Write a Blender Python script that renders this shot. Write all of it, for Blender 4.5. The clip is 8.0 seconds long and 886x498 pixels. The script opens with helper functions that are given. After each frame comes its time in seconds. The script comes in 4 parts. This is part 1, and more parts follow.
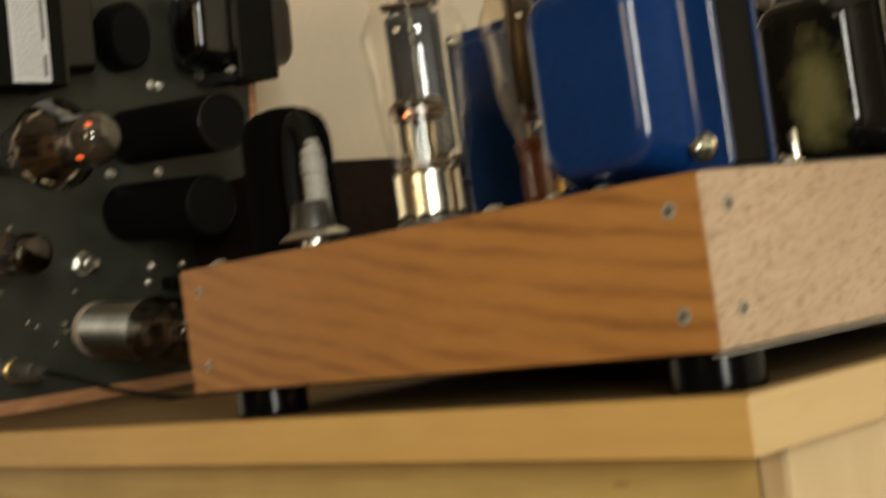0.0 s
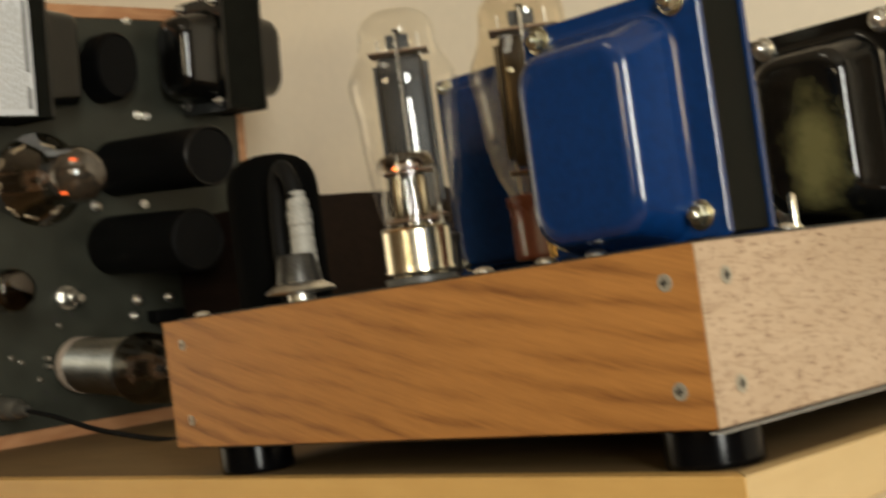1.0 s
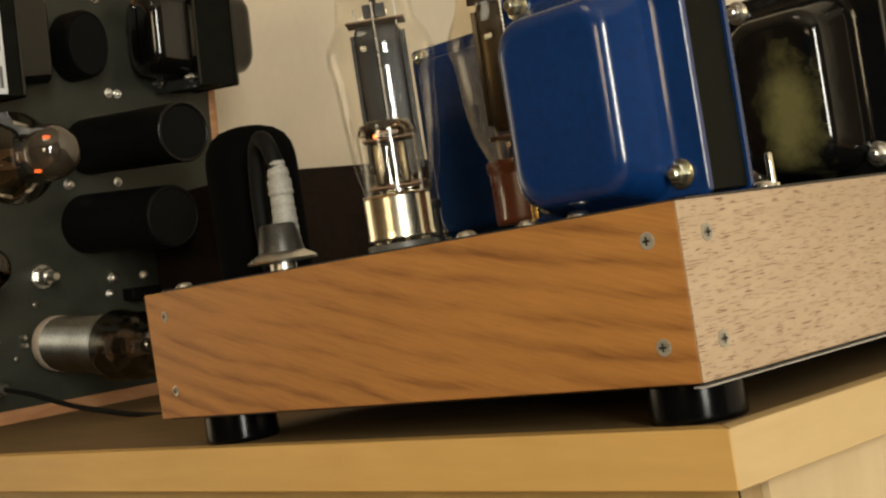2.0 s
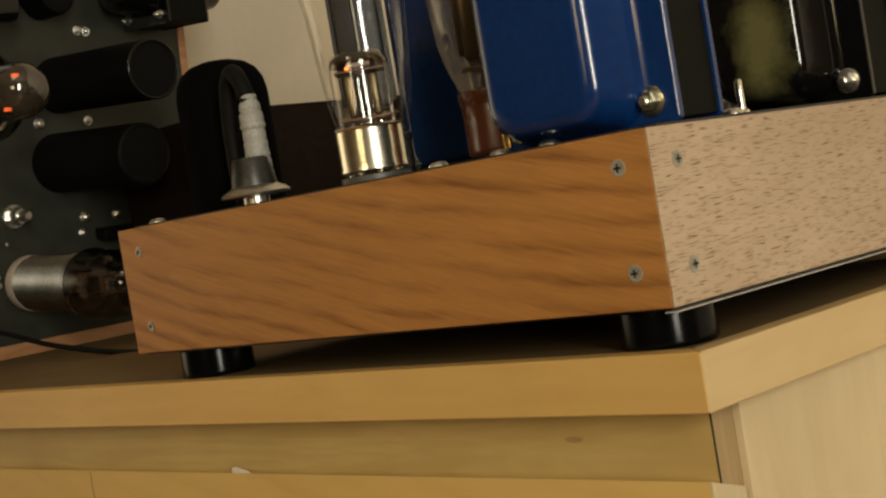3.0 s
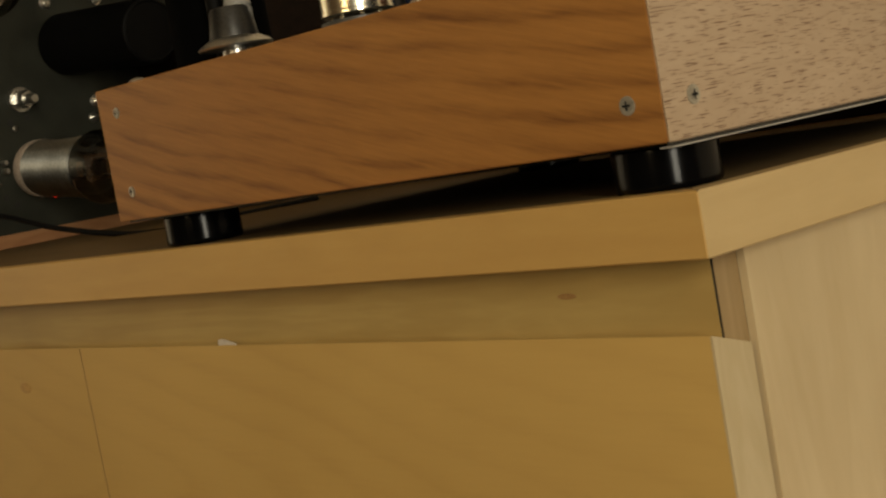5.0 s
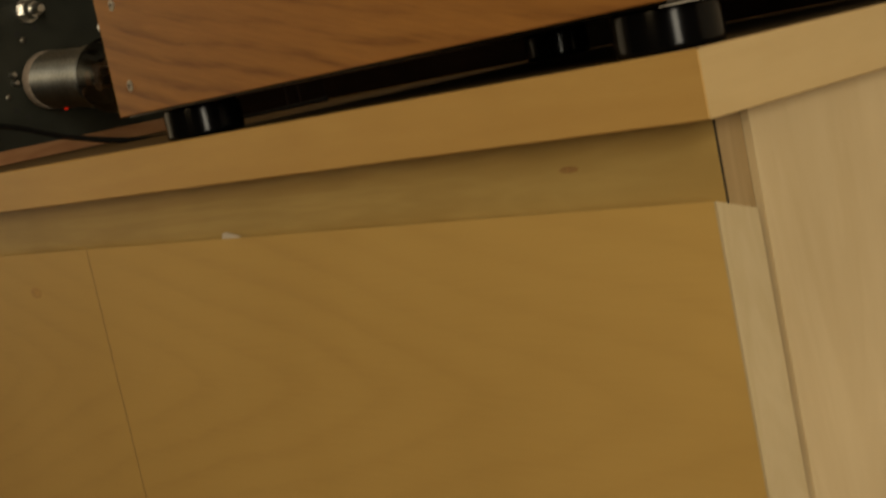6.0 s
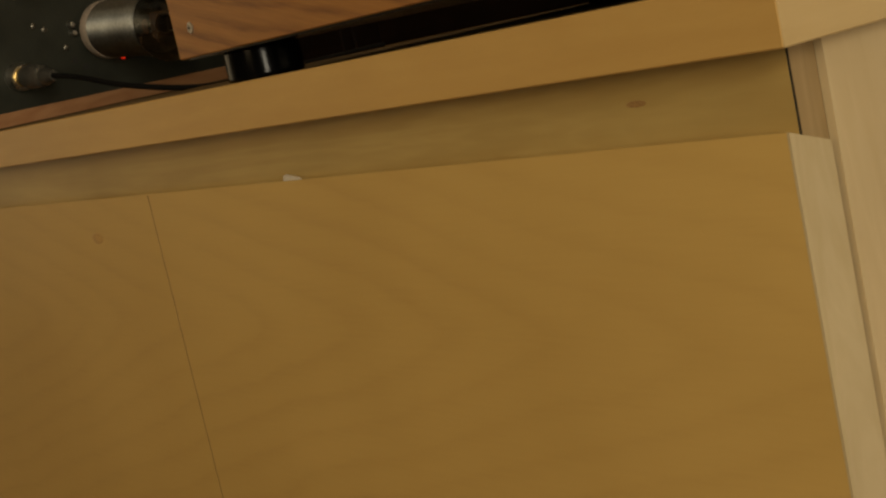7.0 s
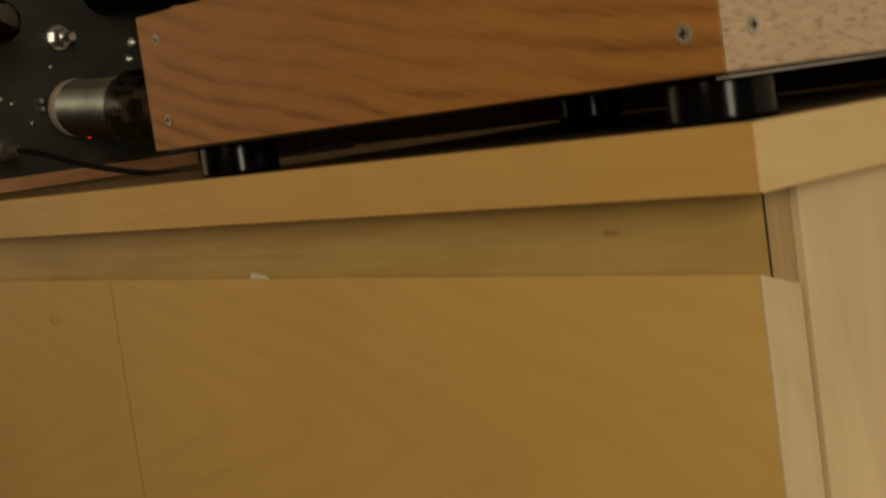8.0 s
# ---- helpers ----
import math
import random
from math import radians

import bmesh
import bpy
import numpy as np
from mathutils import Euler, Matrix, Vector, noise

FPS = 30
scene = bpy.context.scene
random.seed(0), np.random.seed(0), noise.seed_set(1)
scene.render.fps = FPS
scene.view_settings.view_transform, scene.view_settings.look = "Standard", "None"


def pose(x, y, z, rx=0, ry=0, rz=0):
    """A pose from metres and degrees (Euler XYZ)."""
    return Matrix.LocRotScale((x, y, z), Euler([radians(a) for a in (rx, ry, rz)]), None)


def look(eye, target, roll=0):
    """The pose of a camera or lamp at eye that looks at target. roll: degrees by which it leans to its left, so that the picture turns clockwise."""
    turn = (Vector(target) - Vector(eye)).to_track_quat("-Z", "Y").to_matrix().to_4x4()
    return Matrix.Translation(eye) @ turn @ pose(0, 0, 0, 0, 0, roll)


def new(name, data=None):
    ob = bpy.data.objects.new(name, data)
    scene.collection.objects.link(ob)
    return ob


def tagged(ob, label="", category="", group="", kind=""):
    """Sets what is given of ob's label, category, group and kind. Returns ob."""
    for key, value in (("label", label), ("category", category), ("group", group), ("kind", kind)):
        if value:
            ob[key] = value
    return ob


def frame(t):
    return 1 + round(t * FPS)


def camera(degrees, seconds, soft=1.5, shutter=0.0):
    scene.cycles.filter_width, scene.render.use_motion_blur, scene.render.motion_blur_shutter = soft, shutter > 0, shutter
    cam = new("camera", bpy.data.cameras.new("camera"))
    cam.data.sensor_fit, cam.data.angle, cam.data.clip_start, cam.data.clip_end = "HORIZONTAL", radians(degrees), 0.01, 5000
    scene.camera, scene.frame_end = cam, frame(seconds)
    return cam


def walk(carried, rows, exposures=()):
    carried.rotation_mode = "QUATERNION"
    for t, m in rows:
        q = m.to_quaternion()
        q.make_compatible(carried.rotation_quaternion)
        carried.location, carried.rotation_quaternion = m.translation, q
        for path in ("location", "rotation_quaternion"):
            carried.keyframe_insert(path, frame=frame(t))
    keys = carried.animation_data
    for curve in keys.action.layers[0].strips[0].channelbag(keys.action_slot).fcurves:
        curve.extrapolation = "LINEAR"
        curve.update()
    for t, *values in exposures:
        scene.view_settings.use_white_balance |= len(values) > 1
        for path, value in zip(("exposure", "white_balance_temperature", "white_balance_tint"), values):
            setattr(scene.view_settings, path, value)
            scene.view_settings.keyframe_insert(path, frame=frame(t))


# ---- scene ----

Z0 = 0.95                      # height of the amplifier's underside above the floor
cam = camera(34.61, 8.0, soft=2.3, shutter=0.5)
# seconds, eye (x, y, height over the amplifier's underside), yaw, pitch, roll
ROWS = [
    (0.0, 0.3524, -0.4787, 0.0402, 47.023, 1.733, 8.044),
    (0.2, 0.3514, -0.4486, 0.0534, 47.016, 3.267, 8.118),
    (0.5, 0.3410, -0.4402, 0.0618, 50.737, 3.555, 8.623),
    (0.8, 0.3427, -0.4552, 0.0661, 49.161, 3.400, 7.869),
    (1.0, 0.3421, -0.4629, 0.0657, 46.650, 2.076, 7.809),
    (1.2, 0.3382, -0.4698, 0.0621, 45.086, 1.218, 8.285),
    (2.3, 0.3422, -0.4761, 0.0583, 45.420, 0.760, 9.073),
    (2.5, 0.3424, -0.4780, 0.0567, 44.808, -0.685, 8.953),
    (3.0, 0.3434, -0.4772, 0.0554, 44.229, -1.572, 9.519),
    (3.5, 0.3363, -0.4726, 0.0480, 44.117, -1.929, 8.964),
    (4.0, 0.3249, -0.4365, 0.0273, 46.491, -4.095, 10.035),
    (4.2, 0.3209, -0.4248, 0.0176, 47.717, -4.845, 10.236),
    (5.3, 0.3246, -0.4158, 0.0195, 46.115, -4.861, 10.152),
    (5.5, 0.3225, -0.4063, 0.0106, 47.147, -5.745, 11.215),
    (6.0, 0.3208, -0.4051, -0.0037, 47.506, -7.671, 11.653),
    (6.5, 0.3107, -0.4064, -0.0113, 49.680, -8.971, 12.362),
    (7.0, 0.3128, -0.4078, -0.0111, 49.570, -9.005, 12.166),
    (7.5, 0.3133, -0.4062, -0.0086, 47.866, -7.757, 11.575),
    (8.0, 0.3092, -0.4185, 0.0004, 47.748, -5.554, 7.917),
]
walk(cam, [(t, pose(x, y, Z0 + z, 90 + pitch, roll, yaw)) for t, x, y, z, yaw, pitch, roll in ROWS],
     exposures=[(0.0, -0.2, 6250, 10), (0.5, -0.16, 6150, 10), (1.0, 0.0, 6050, 10), (2.5, -0.22, 6450, 10), (3.0, -0.48, 6530, 10), (3.5, -0.53, 6600, 10), (4.0, -0.68, 6780, 10),
                (5.5, -0.97, 7000, 11), (6.5, -1.08, 7350, 12), (7.5, -1.03, 7250, 11), (8.0, -1.0, 7150, 11)])

# ---- light ----
world = bpy.data.worlds.new("room_air")
world.use_nodes = True
world.node_tree.nodes["Background"].inputs[0].default_value = (1.0, 0.8, 0.55, 1)
world.node_tree.nodes["Background"].inputs[1].default_value = 0.005
scene.world = world


def area_lamp(name, eye, target, wide, high, power, colour):
    data = bpy.data.lights.new(name, "AREA")
    data.shape, data.size, data.size_y, data.energy, data.color = "RECTANGLE", wide, high, power, colour
    ob = new(name, data)
    ob.matrix_world = look(eye, target)
    return ob


area_lamp("tall_window_light", (1.80, -1.20, Z0 + 0.44), (-0.2, 0.1, Z0 + 0.15), 0.42, 1.25, 62, (1.0, 0.95, 0.80))
# Weak overhead fill, added without any ceiling fixture in sight.
area_lamp("overhead_fill", (-0.3, -0.9, Z0 + 1.50), (-0.3, -0.5, Z0), 0.40, 0.40, 2, (1.0, 0.88, 0.64))
# Unseen fill added at the left for highlights and the left wall.
area_lamp("left_side_fill", (-2.32, -0.57, Z0 + 0.28), (-0.7, 0.2, Z0 + 0.1), 0.90, 0.90, 4.0, (1.0, 0.84, 0.56))
# Unseen warm fill added behind the camera for the front faces.
area_lamp("warm_front_fill", (0.25, -2.3, Z0 + 0.60), (-0.5, 0.3, Z0 + 0.1), 0.60, 0.60, 11, (1.0, 0.78, 0.44))

# ---- materials ----


def material(name, colour, rough=0.5, metal=0.0, coat=0.0):
    m = bpy.data.materials.new(name)
    m.use_nodes = True
    b = m.node_tree.nodes["Principled BSDF"]
    b.inputs["Base Color"].default_value = (*colour, 1)
    b.inputs["Roughness"].default_value = rough
    b.inputs["Metallic"].default_value = metal
    b.inputs["Coat Weight"].default_value = coat
    b.inputs["Coat Roughness"].default_value = 0.08
    return m


def node(m, kind, **values):
    n = m.node_tree.nodes.new(kind)
    for key, value in values.items():
        n.inputs[key].default_value = value
    return n


def link(m, a, out, b, into):
    m.node_tree.links.new(a.outputs[out], b.inputs[into])


def coords(m, scale, turn=(0, 0, 0)):
    tc = node(m, "ShaderNodeTexCoord")
    mp = node(m, "ShaderNodeMapping", Scale=scale)
    rt = node(m, "ShaderNodeMapping", Rotation=[radians(a) for a in turn])
    link(m, tc, "Object", rt, "Vector")
    link(m, rt, "Vector", mp, "Vector")
    return mp


def ramp(m, stops):
    r = node(m, "ShaderNodeValToRGB")
    els = r.color_ramp.elements
    while len(els) < len(stops):
        els.new(0.5)
    for e, (p, c) in zip(els, stops):
        e.position, e.color = p, (*c, 1)
    return r


def worn(name, colour, rough=0.4, metal=0.0, coat=0.0, spread=0.25, size=60, bump=0.0):
    """A painted or metal surface with fine mottling at two scales."""
    m = material(name, colour, rough, metal, coat)
    b = m.node_tree.nodes["Principled BSDF"]
    fine = node(m, "ShaderNodeTexNoise", Scale=size * 6, Detail=4)
    wide = node(m, "ShaderNodeTexNoise", Scale=size * 0.4, Detail=5)
    link(m, coords(m, (1, 1, 1)), "Vector", fine, "Vector")
    link(m, coords(m, (1, 1, 1)), "Vector", wide, "Vector")
    mix = node(m, "ShaderNodeMath")
    mix.operation = "ADD"
    link(m, fine, 0, mix, 0)
    link(m, wide, 0, mix, 1)
    dark = [c * (1 - spread) for c in colour]
    light = [min(1, c * (1 + spread)) for c in colour]
    r = ramp(m, [(0.35, dark), (0.65, light)])
    half = node(m, "ShaderNodeMath")
    half.operation = "MULTIPLY"
    half.inputs[1].default_value = 0.5
    link(m, mix, 0, half, 0)
    link(m, half, 0, r, "Fac")
    link(m, r, "Color", b, "Base Color")
    rr = node(m, "ShaderNodeMapRange")
    rr.inputs["To Min"].default_value, rr.inputs["To Max"].default_value = rough * 0.75, min(1, rough * 1.3)
    link(m, wide, 0, rr, "Value")
    link(m, rr, 0, b, "Roughness")
    if bump:
        bp = node(m, "ShaderNodeBump", Strength=bump, Distance=0.0005)
        link(m, fine, 0, bp, "Height")
        link(m, bp, 0, b, "Normal")
    return m


def wood(name, light, dark, stretch, turn=(0, 0, 0), bands=0.5, flecks=0.0, fleck_colour=(0.12, 0.06, 0.03), rough=0.45,
         band_scale=30, swirl=2.5, fleck_stretch=None, fig=None, blotchy=1.0, rings_n=9.0):
    """Timber: grain lines, broad figure and small dark flecks; stretch is the scale of the grain along the object's axes."""
    m = material(name, light, rough)
    b = m.node_tree.nodes["Principled BSDF"]
    mp = coords(m, stretch, turn)
    grain = node(m, "ShaderNodeTexNoise", Scale=18, Detail=8, Roughness=0.65)
    link(m, mp, "Vector", grain, "Vector")
    figure = node(m, "ShaderNodeTexNoise", Scale=band_scale * 0.12, Detail=3, Distortion=swirl)
    link(m, coords(m, fig, turn) if fig else mp, "Vector", figure, "Vector")
    rings = node(m, "ShaderNodeMath")
    rings.operation = "MULTIPLY"
    rings.inputs[1].default_value = rings_n
    link(m, figure, 0, rings, 0)
    wave = node(m, "ShaderNodeMath")
    wave.operation = "PINGPONG"
    wave.inputs[1].default_value = 1.0
    link(m, rings, 0, wave, 0)
    add = node(m, "ShaderNodeMix")
    add.data_type = "FLOAT"
    add.inputs[0].default_value = bands
    link(m, grain, 0, add, 2)
    link(m, wave, 0, add, 3)
    r = ramp(m, [(0.22, dark), (0.5, [(a + c) / 2 for a, c in zip(light, dark)]), (0.72, light)])
    link(m, add, 0, r, "Fac")
    last = r
    blotch = node(m, "ShaderNodeTexNoise", Scale=7, Detail=3)
    link(m, coords(m, (1, 1, 1)), "Vector", blotch, "Vector")
    tone = ramp(m, [(0.3, (0.86, 0.84, 0.80)), (0.7, (1.08, 1.08, 1.08))])
    link(m, blotch, 0, tone, "Fac")
    mul = node(m, "ShaderNodeMix")
    mul.data_type, mul.blend_type = "RGBA", "MULTIPLY"
    mul.inputs[0].default_value = blotchy
    link(m, last, "Color", mul, 6)
    link(m, tone, "Color", mul, 7)
    out = (mul, 2)
    if flecks:
        fs = fleck_stretch or [s * 2 for s in stretch]
        fm = coords(m, fs, turn)
        fn = node(m, "ShaderNodeTexNoise", Scale=70, Detail=1)
        link(m, fm, "Vector", fn, "Vector")
        fr = ramp(m, [(0.61, (0, 0, 0)), (0.645, (flecks, flecks, flecks))])
        link(m, fn, 0, fr, "Fac")
        fx = node(m, "ShaderNodeMix")
        fx.data_type = "RGBA"
        link(m, fr, "Color", fx, 0)
        link(m, out[0], out[1], fx, 6)
        fx.inputs[7].default_value = (*fleck_colour, 1)
        out = (fx, 2)
    m.node_tree.links.new(out[0].outputs[out[1]], b.inputs["Base Color"])
    bp = node(m, "ShaderNodeBump", Strength=0.18, Distance=0.0004)
    link(m, grain, 0, bp, "Height")
    link(m, bp, 0, b, "Normal")
    return m


def ringed(name, light, dark, tilt, bow, ring, contrast, warp=0.006, apex=None, grain_turn=(0, 0, 0), grain=(4, 60, 60), rough=0.45, fine=0.35):
    """Flat-sawn timber: growth rings as bands of x and z; tilt and bow bend them along x, apex (x, z, spread, slope) folds them into a cathedral."""
    m = material(name, light, rough)
    b = m.node_tree.nodes["Principled BSDF"]

    def calc(op, a, c=None, d=None):
        n = node(m, "ShaderNodeMath")
        n.operation = op
        for k, v in enumerate((a, c, d)):
            if v is None:
                continue
            if isinstance(v, (int, float)):
                n.inputs[k].default_value = v
            else:
                m.node_tree.links.new(v, n.inputs[k])
        return n.outputs[0]
    tc = node(m, "ShaderNodeTexCoord")
    xyz = node(m, "ShaderNodeSeparateXYZ")
    link(m, tc, "Object", xyz, 0)
    x, z = xyz.outputs[0], xyz.outputs[2]
    if apex:
        ax, az, spread, slope = apex
        dz = calc("SUBTRACT", z, az)
        h = calc("MULTIPLY_ADD", calc("SQRT", calc("MULTIPLY_ADD", dz, dz, spread * spread)), slope, calc("SUBTRACT", x, ax))
    else:
        h = calc("MULTIPLY_ADD", x, tilt, z)
        h = calc("MULTIPLY_ADD", calc("MULTIPLY", x, x), bow, h)
    bend = node(m, "ShaderNodeTexNoise", Scale=1.0, Detail=3, Roughness=0.5)
    link(m, coords(m, (9, 9, 14) if not apex else (6, 6, 9)), "Vector", bend, "Vector")
    h = calc("MULTIPLY_ADD", bend.outputs[0], warp, h)
    phase = calc("FRACT", calc("DIVIDE", h, ring))
    late = ramp(m, [(0.0, (0.1, 0.1, 0.1)), (0.25, (0, 0, 0)), (0.46, (0.2, 0.2, 0.2)), (0.62, (1, 1, 1)), (0.72, (0.8, 0.8, 0.8)), (1.0, (0.1, 0.1, 0.1))])
    m.node_tree.links.new(phase, late.inputs["Fac"])
    patch = node(m, "ShaderNodeTexNoise", Scale=1.0, Detail=2)
    link(m, coords(m, (10, 10, 60) if not apex else (9, 9, 9)), "Vector", patch, "Vector")
    level = node(m, "ShaderNodeMapRange")
    level.inputs["From Min"].default_value, level.inputs["From Max"].default_value = 0.32, 0.66
    level.inputs["To Min"].default_value, level.inputs["To Max"].default_value = (0.5 if apex else 0.1), 1.0
    link(m, patch, 0, level, "Value")
    pores = node(m, "ShaderNodeTexNoise", Scale=10, Detail=6, Roughness=0.7)
    link(m, coords(m, grain, grain_turn), "Vector", pores, "Vector")
    bands = calc("MULTIPLY", calc("MULTIPLY", late.outputs[0], level.outputs[0]), contrast)
    speck = calc("MULTIPLY", calc("SUBTRACT", pores.outputs[0], 0.5), fine)
    # pores gather in the dark late wood
    fac = calc("ADD", calc("MULTIPLY", bands, calc("MULTIPLY_ADD", pores.outputs[0], 1.2, 0.4)), calc("ADD", speck, 0.22))
    r = ramp(m, [(0.0, light), (1.0, dark)])
    m.node_tree.links.new(fac, r.inputs["Fac"])
    blotch = node(m, "ShaderNodeTexNoise", Scale=6, Detail=3)
    link(m, coords(m, (1, 1, 1)), "Vector", blotch, "Vector")
    tone = ramp(m, [(0.3, (0.93, 0.91, 0.87)), (0.7, (1.05, 1.05, 1.05))])
    link(m, blotch, 0, tone, "Fac")
    mul = node(m, "ShaderNodeMix")
    mul.data_type, mul.blend_type = "RGBA", "MULTIPLY"
    mul.inputs[0].default_value = 1.0
    link(m, r, "Color", mul, 6)
    link(m, tone, "Color", mul, 7)
    link(m, mul, 2, b, "Base Color")
    bp = node(m, "ShaderNodeBump", Strength=0.15, Distance=0.0003)
    link(m, pores, 0, bp, "Height")
    link(m, bp, 0, b, "Normal")
    return m


def glass(name, tint, gloss=0.02, least=0.05, most=0.6):
    """Thin bulb glass: clear, with mirror gloss towards the rim."""
    m = bpy.data.materials.new(name)
    m.use_nodes = True
    nt = m.node_tree
    nt.nodes.remove(nt.nodes["Principled BSDF"])
    clear = node(m, "ShaderNodeBsdfTransparent", Color=(*tint, 1))
    shine = node(m, "ShaderNodeBsdfGlossy", Color=(1, 1, 1, 1), Roughness=gloss)
    rim = node(m, "ShaderNodeLayerWeight", Blend=0.5)
    steep = node(m, "ShaderNodeMath")
    steep.operation = "POWER"
    steep.inputs[1].default_value = 3.0
    link(m, rim, "Facing", steep, 0)
    fac = node(m, "ShaderNodeMapRange")
    fac.inputs["To Min"].default_value, fac.inputs["To Max"].default_value = least, most
    link(m, steep, 0, fac, "Value")
    mix = node(m, "ShaderNodeMixShader")
    link(m, fac, 0, mix, 0)
    link(m, clear, 0, mix, 1)
    link(m, shine, 0, mix, 2)
    link(m, mix, 0, nt.nodes["Material Output"], 0)
    return m


def smoke(name, colour, cover):
    """A thin grey deposit on glass: part clear, part dull."""
    m = material(name, colour, 0.35)
    nt = m.node_tree
    clear = node(m, "ShaderNodeBsdfTransparent", Color=(1, 1, 1, 1))
    patch = node(m, "ShaderNodeTexNoise", Scale=45, Detail=4)
    link(m, coords(m, (1, 1, 1)), "Vector", patch, "Vector")
    fac = node(m, "ShaderNodeMapRange")
    fac.inputs["To Min"].default_value, fac.inputs["To Max"].default_value = cover * 0.6, cover * 1.4
    link(m, patch, 0, fac, "Value")
    mix = node(m, "ShaderNodeMixShader")
    link(m, fac, 0, mix, 0)
    link(m, clear, 0, mix, 1)
    link(m, nt.nodes["Principled BSDF"], 0, mix, 2)
    link(m, mix, 0, nt.nodes["Material Output"], 0)
    return m


def spotted(name, colour, spot_colour, at, reach, rough):
    """Black lacquer with a blurred olive patch coloured round one spot of the object."""
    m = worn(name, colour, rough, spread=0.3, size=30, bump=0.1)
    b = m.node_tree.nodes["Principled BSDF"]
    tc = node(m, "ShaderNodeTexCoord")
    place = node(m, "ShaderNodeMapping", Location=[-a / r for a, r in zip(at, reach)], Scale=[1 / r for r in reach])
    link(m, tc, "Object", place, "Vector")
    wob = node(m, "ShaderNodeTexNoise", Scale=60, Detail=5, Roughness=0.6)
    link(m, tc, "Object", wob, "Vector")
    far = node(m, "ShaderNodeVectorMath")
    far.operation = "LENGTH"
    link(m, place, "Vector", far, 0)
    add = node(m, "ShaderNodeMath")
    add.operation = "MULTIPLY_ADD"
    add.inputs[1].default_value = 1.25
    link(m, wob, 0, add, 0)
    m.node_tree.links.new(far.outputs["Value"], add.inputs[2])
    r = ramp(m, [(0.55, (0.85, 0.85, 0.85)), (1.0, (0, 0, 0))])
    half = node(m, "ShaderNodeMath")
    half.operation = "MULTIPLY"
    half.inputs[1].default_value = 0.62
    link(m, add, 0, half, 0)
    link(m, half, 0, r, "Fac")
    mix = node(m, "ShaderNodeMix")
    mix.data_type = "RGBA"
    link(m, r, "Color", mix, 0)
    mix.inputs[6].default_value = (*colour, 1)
    mix.inputs[7].default_value = (*spot_colour, 1)
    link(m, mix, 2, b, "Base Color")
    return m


def glow(name, colour, strength):
    m = material(name, colour, 0.5)
    b = m.node_tree.nodes["Principled BSDF"]
    b.inputs["Emission Color"].default_value = (*colour, 1)
    b.inputs["Emission Strength"].default_value = strength
    return m


# Both are one beech; warm and whiter light are put into their colours.
OAK_FRONT = ringed("oiled_beech_warm_lit", (0.384, 0.171, 0.040), (0.135, 0.048, 0.010), 0.22, -0.24, 0.0132, 0.55, warp=0.022, grain_turn=(0, -16, 0), grain=(4, 75, 75), fine=1.0)
OAK_SIDE = wood("flecked_beech_white_lit", (0.40, 0.295, 0.195), (0.355, 0.255, 0.163), (9, 1.6, 9), (0, 0, 0), bands=0.25, flecks=0.95,
                fleck_colour=(0.14, 0.072, 0.036), fleck_stretch=(31, 1.4, 31))
# One edging wood; the difference in light is put into two colours.
MAPLE_EDGE = wood("edge_banding_warm_lit", (0.57, 0.357, 0.115), (0.50, 0.30, 0.092), (1.2, 8, 8), bands=0.3, band_scale=14, swirl=0.8, blotchy=0.5)
MAPLE_EDGE_Y = wood("edge_banding_white_lit", (0.53, 0.385, 0.185), (0.48, 0.34, 0.155), (8, 1.2, 8), bands=0.25, band_scale=14, swirl=0.8, blotchy=0.4)
RAIL = wood("yellowish_rail_timber", (0.48, 0.338, 0.118), (0.41, 0.275, 0.090), (1.0, 8, 8), bands=0.35, band_scale=14)
VENEER = ringed("birch_plywood_veneer", (0.580, 0.382, 0.120), (0.420, 0.258, 0.076), 0, 0, 0.080, 0.20, warp=0.12, apex=(0.50, Z0 - 0.157, 0.010, 3.6), grain=(3, 40, 40), fine=0.25, rough=0.5)
# Brown top set darker, putting the shade under the amplifier into its colour.
TOP_VENEER = wood("shade_darkened_top_veneer", (0.165, 0.108, 0.046), (0.125, 0.078, 0.031), (1.0, 12, 12), bands=0.3, rough=0.6)
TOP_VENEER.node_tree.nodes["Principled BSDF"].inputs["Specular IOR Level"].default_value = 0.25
# Same birch as VENEER, with the side's whiter light put into the colour.
VENEER_SIDE = wood("birch_plywood_side", (0.56, 0.445, 0.265), (0.51, 0.395, 0.225), (5, 5, 1.0), bands=0.3, band_scale=20)
END_GRAIN = wood("sawn_end_timber", (0.36, 0.25, 0.12), (0.28, 0.19, 0.085), (6, 6, 1.0), bands=0.25, band_scale=50)
PANEL_EDGE = wood("pale_sawn_panel_edge", (0.51, 0.415, 0.25), (0.46, 0.365, 0.205), (6, 6, 1.0), bands=0.35, band_scale=40)
FRAME_RED = wood("reddish_frame_timber", (0.44, 0.23, 0.11), (0.33, 0.15, 0.065), (6, 1.0, 6), bands=0.4)
DARK_WOOD = wood("dark_brown_stained_wood", (0.013, 0.0065, 0.004), (0.007, 0.0035, 0.002), (1.0, 6, 6), bands=0.4, rough=0.6)
DARK_WOOD.node_tree.nodes["Principled BSDF"].inputs["Specular IOR Level"].default_value = 0.12
BLUE = worn("deep_blue_enamel", (0.0017, 0.0200, 0.090), 0.2, coat=0.2, spread=0.18, size=40, bump=0.15)
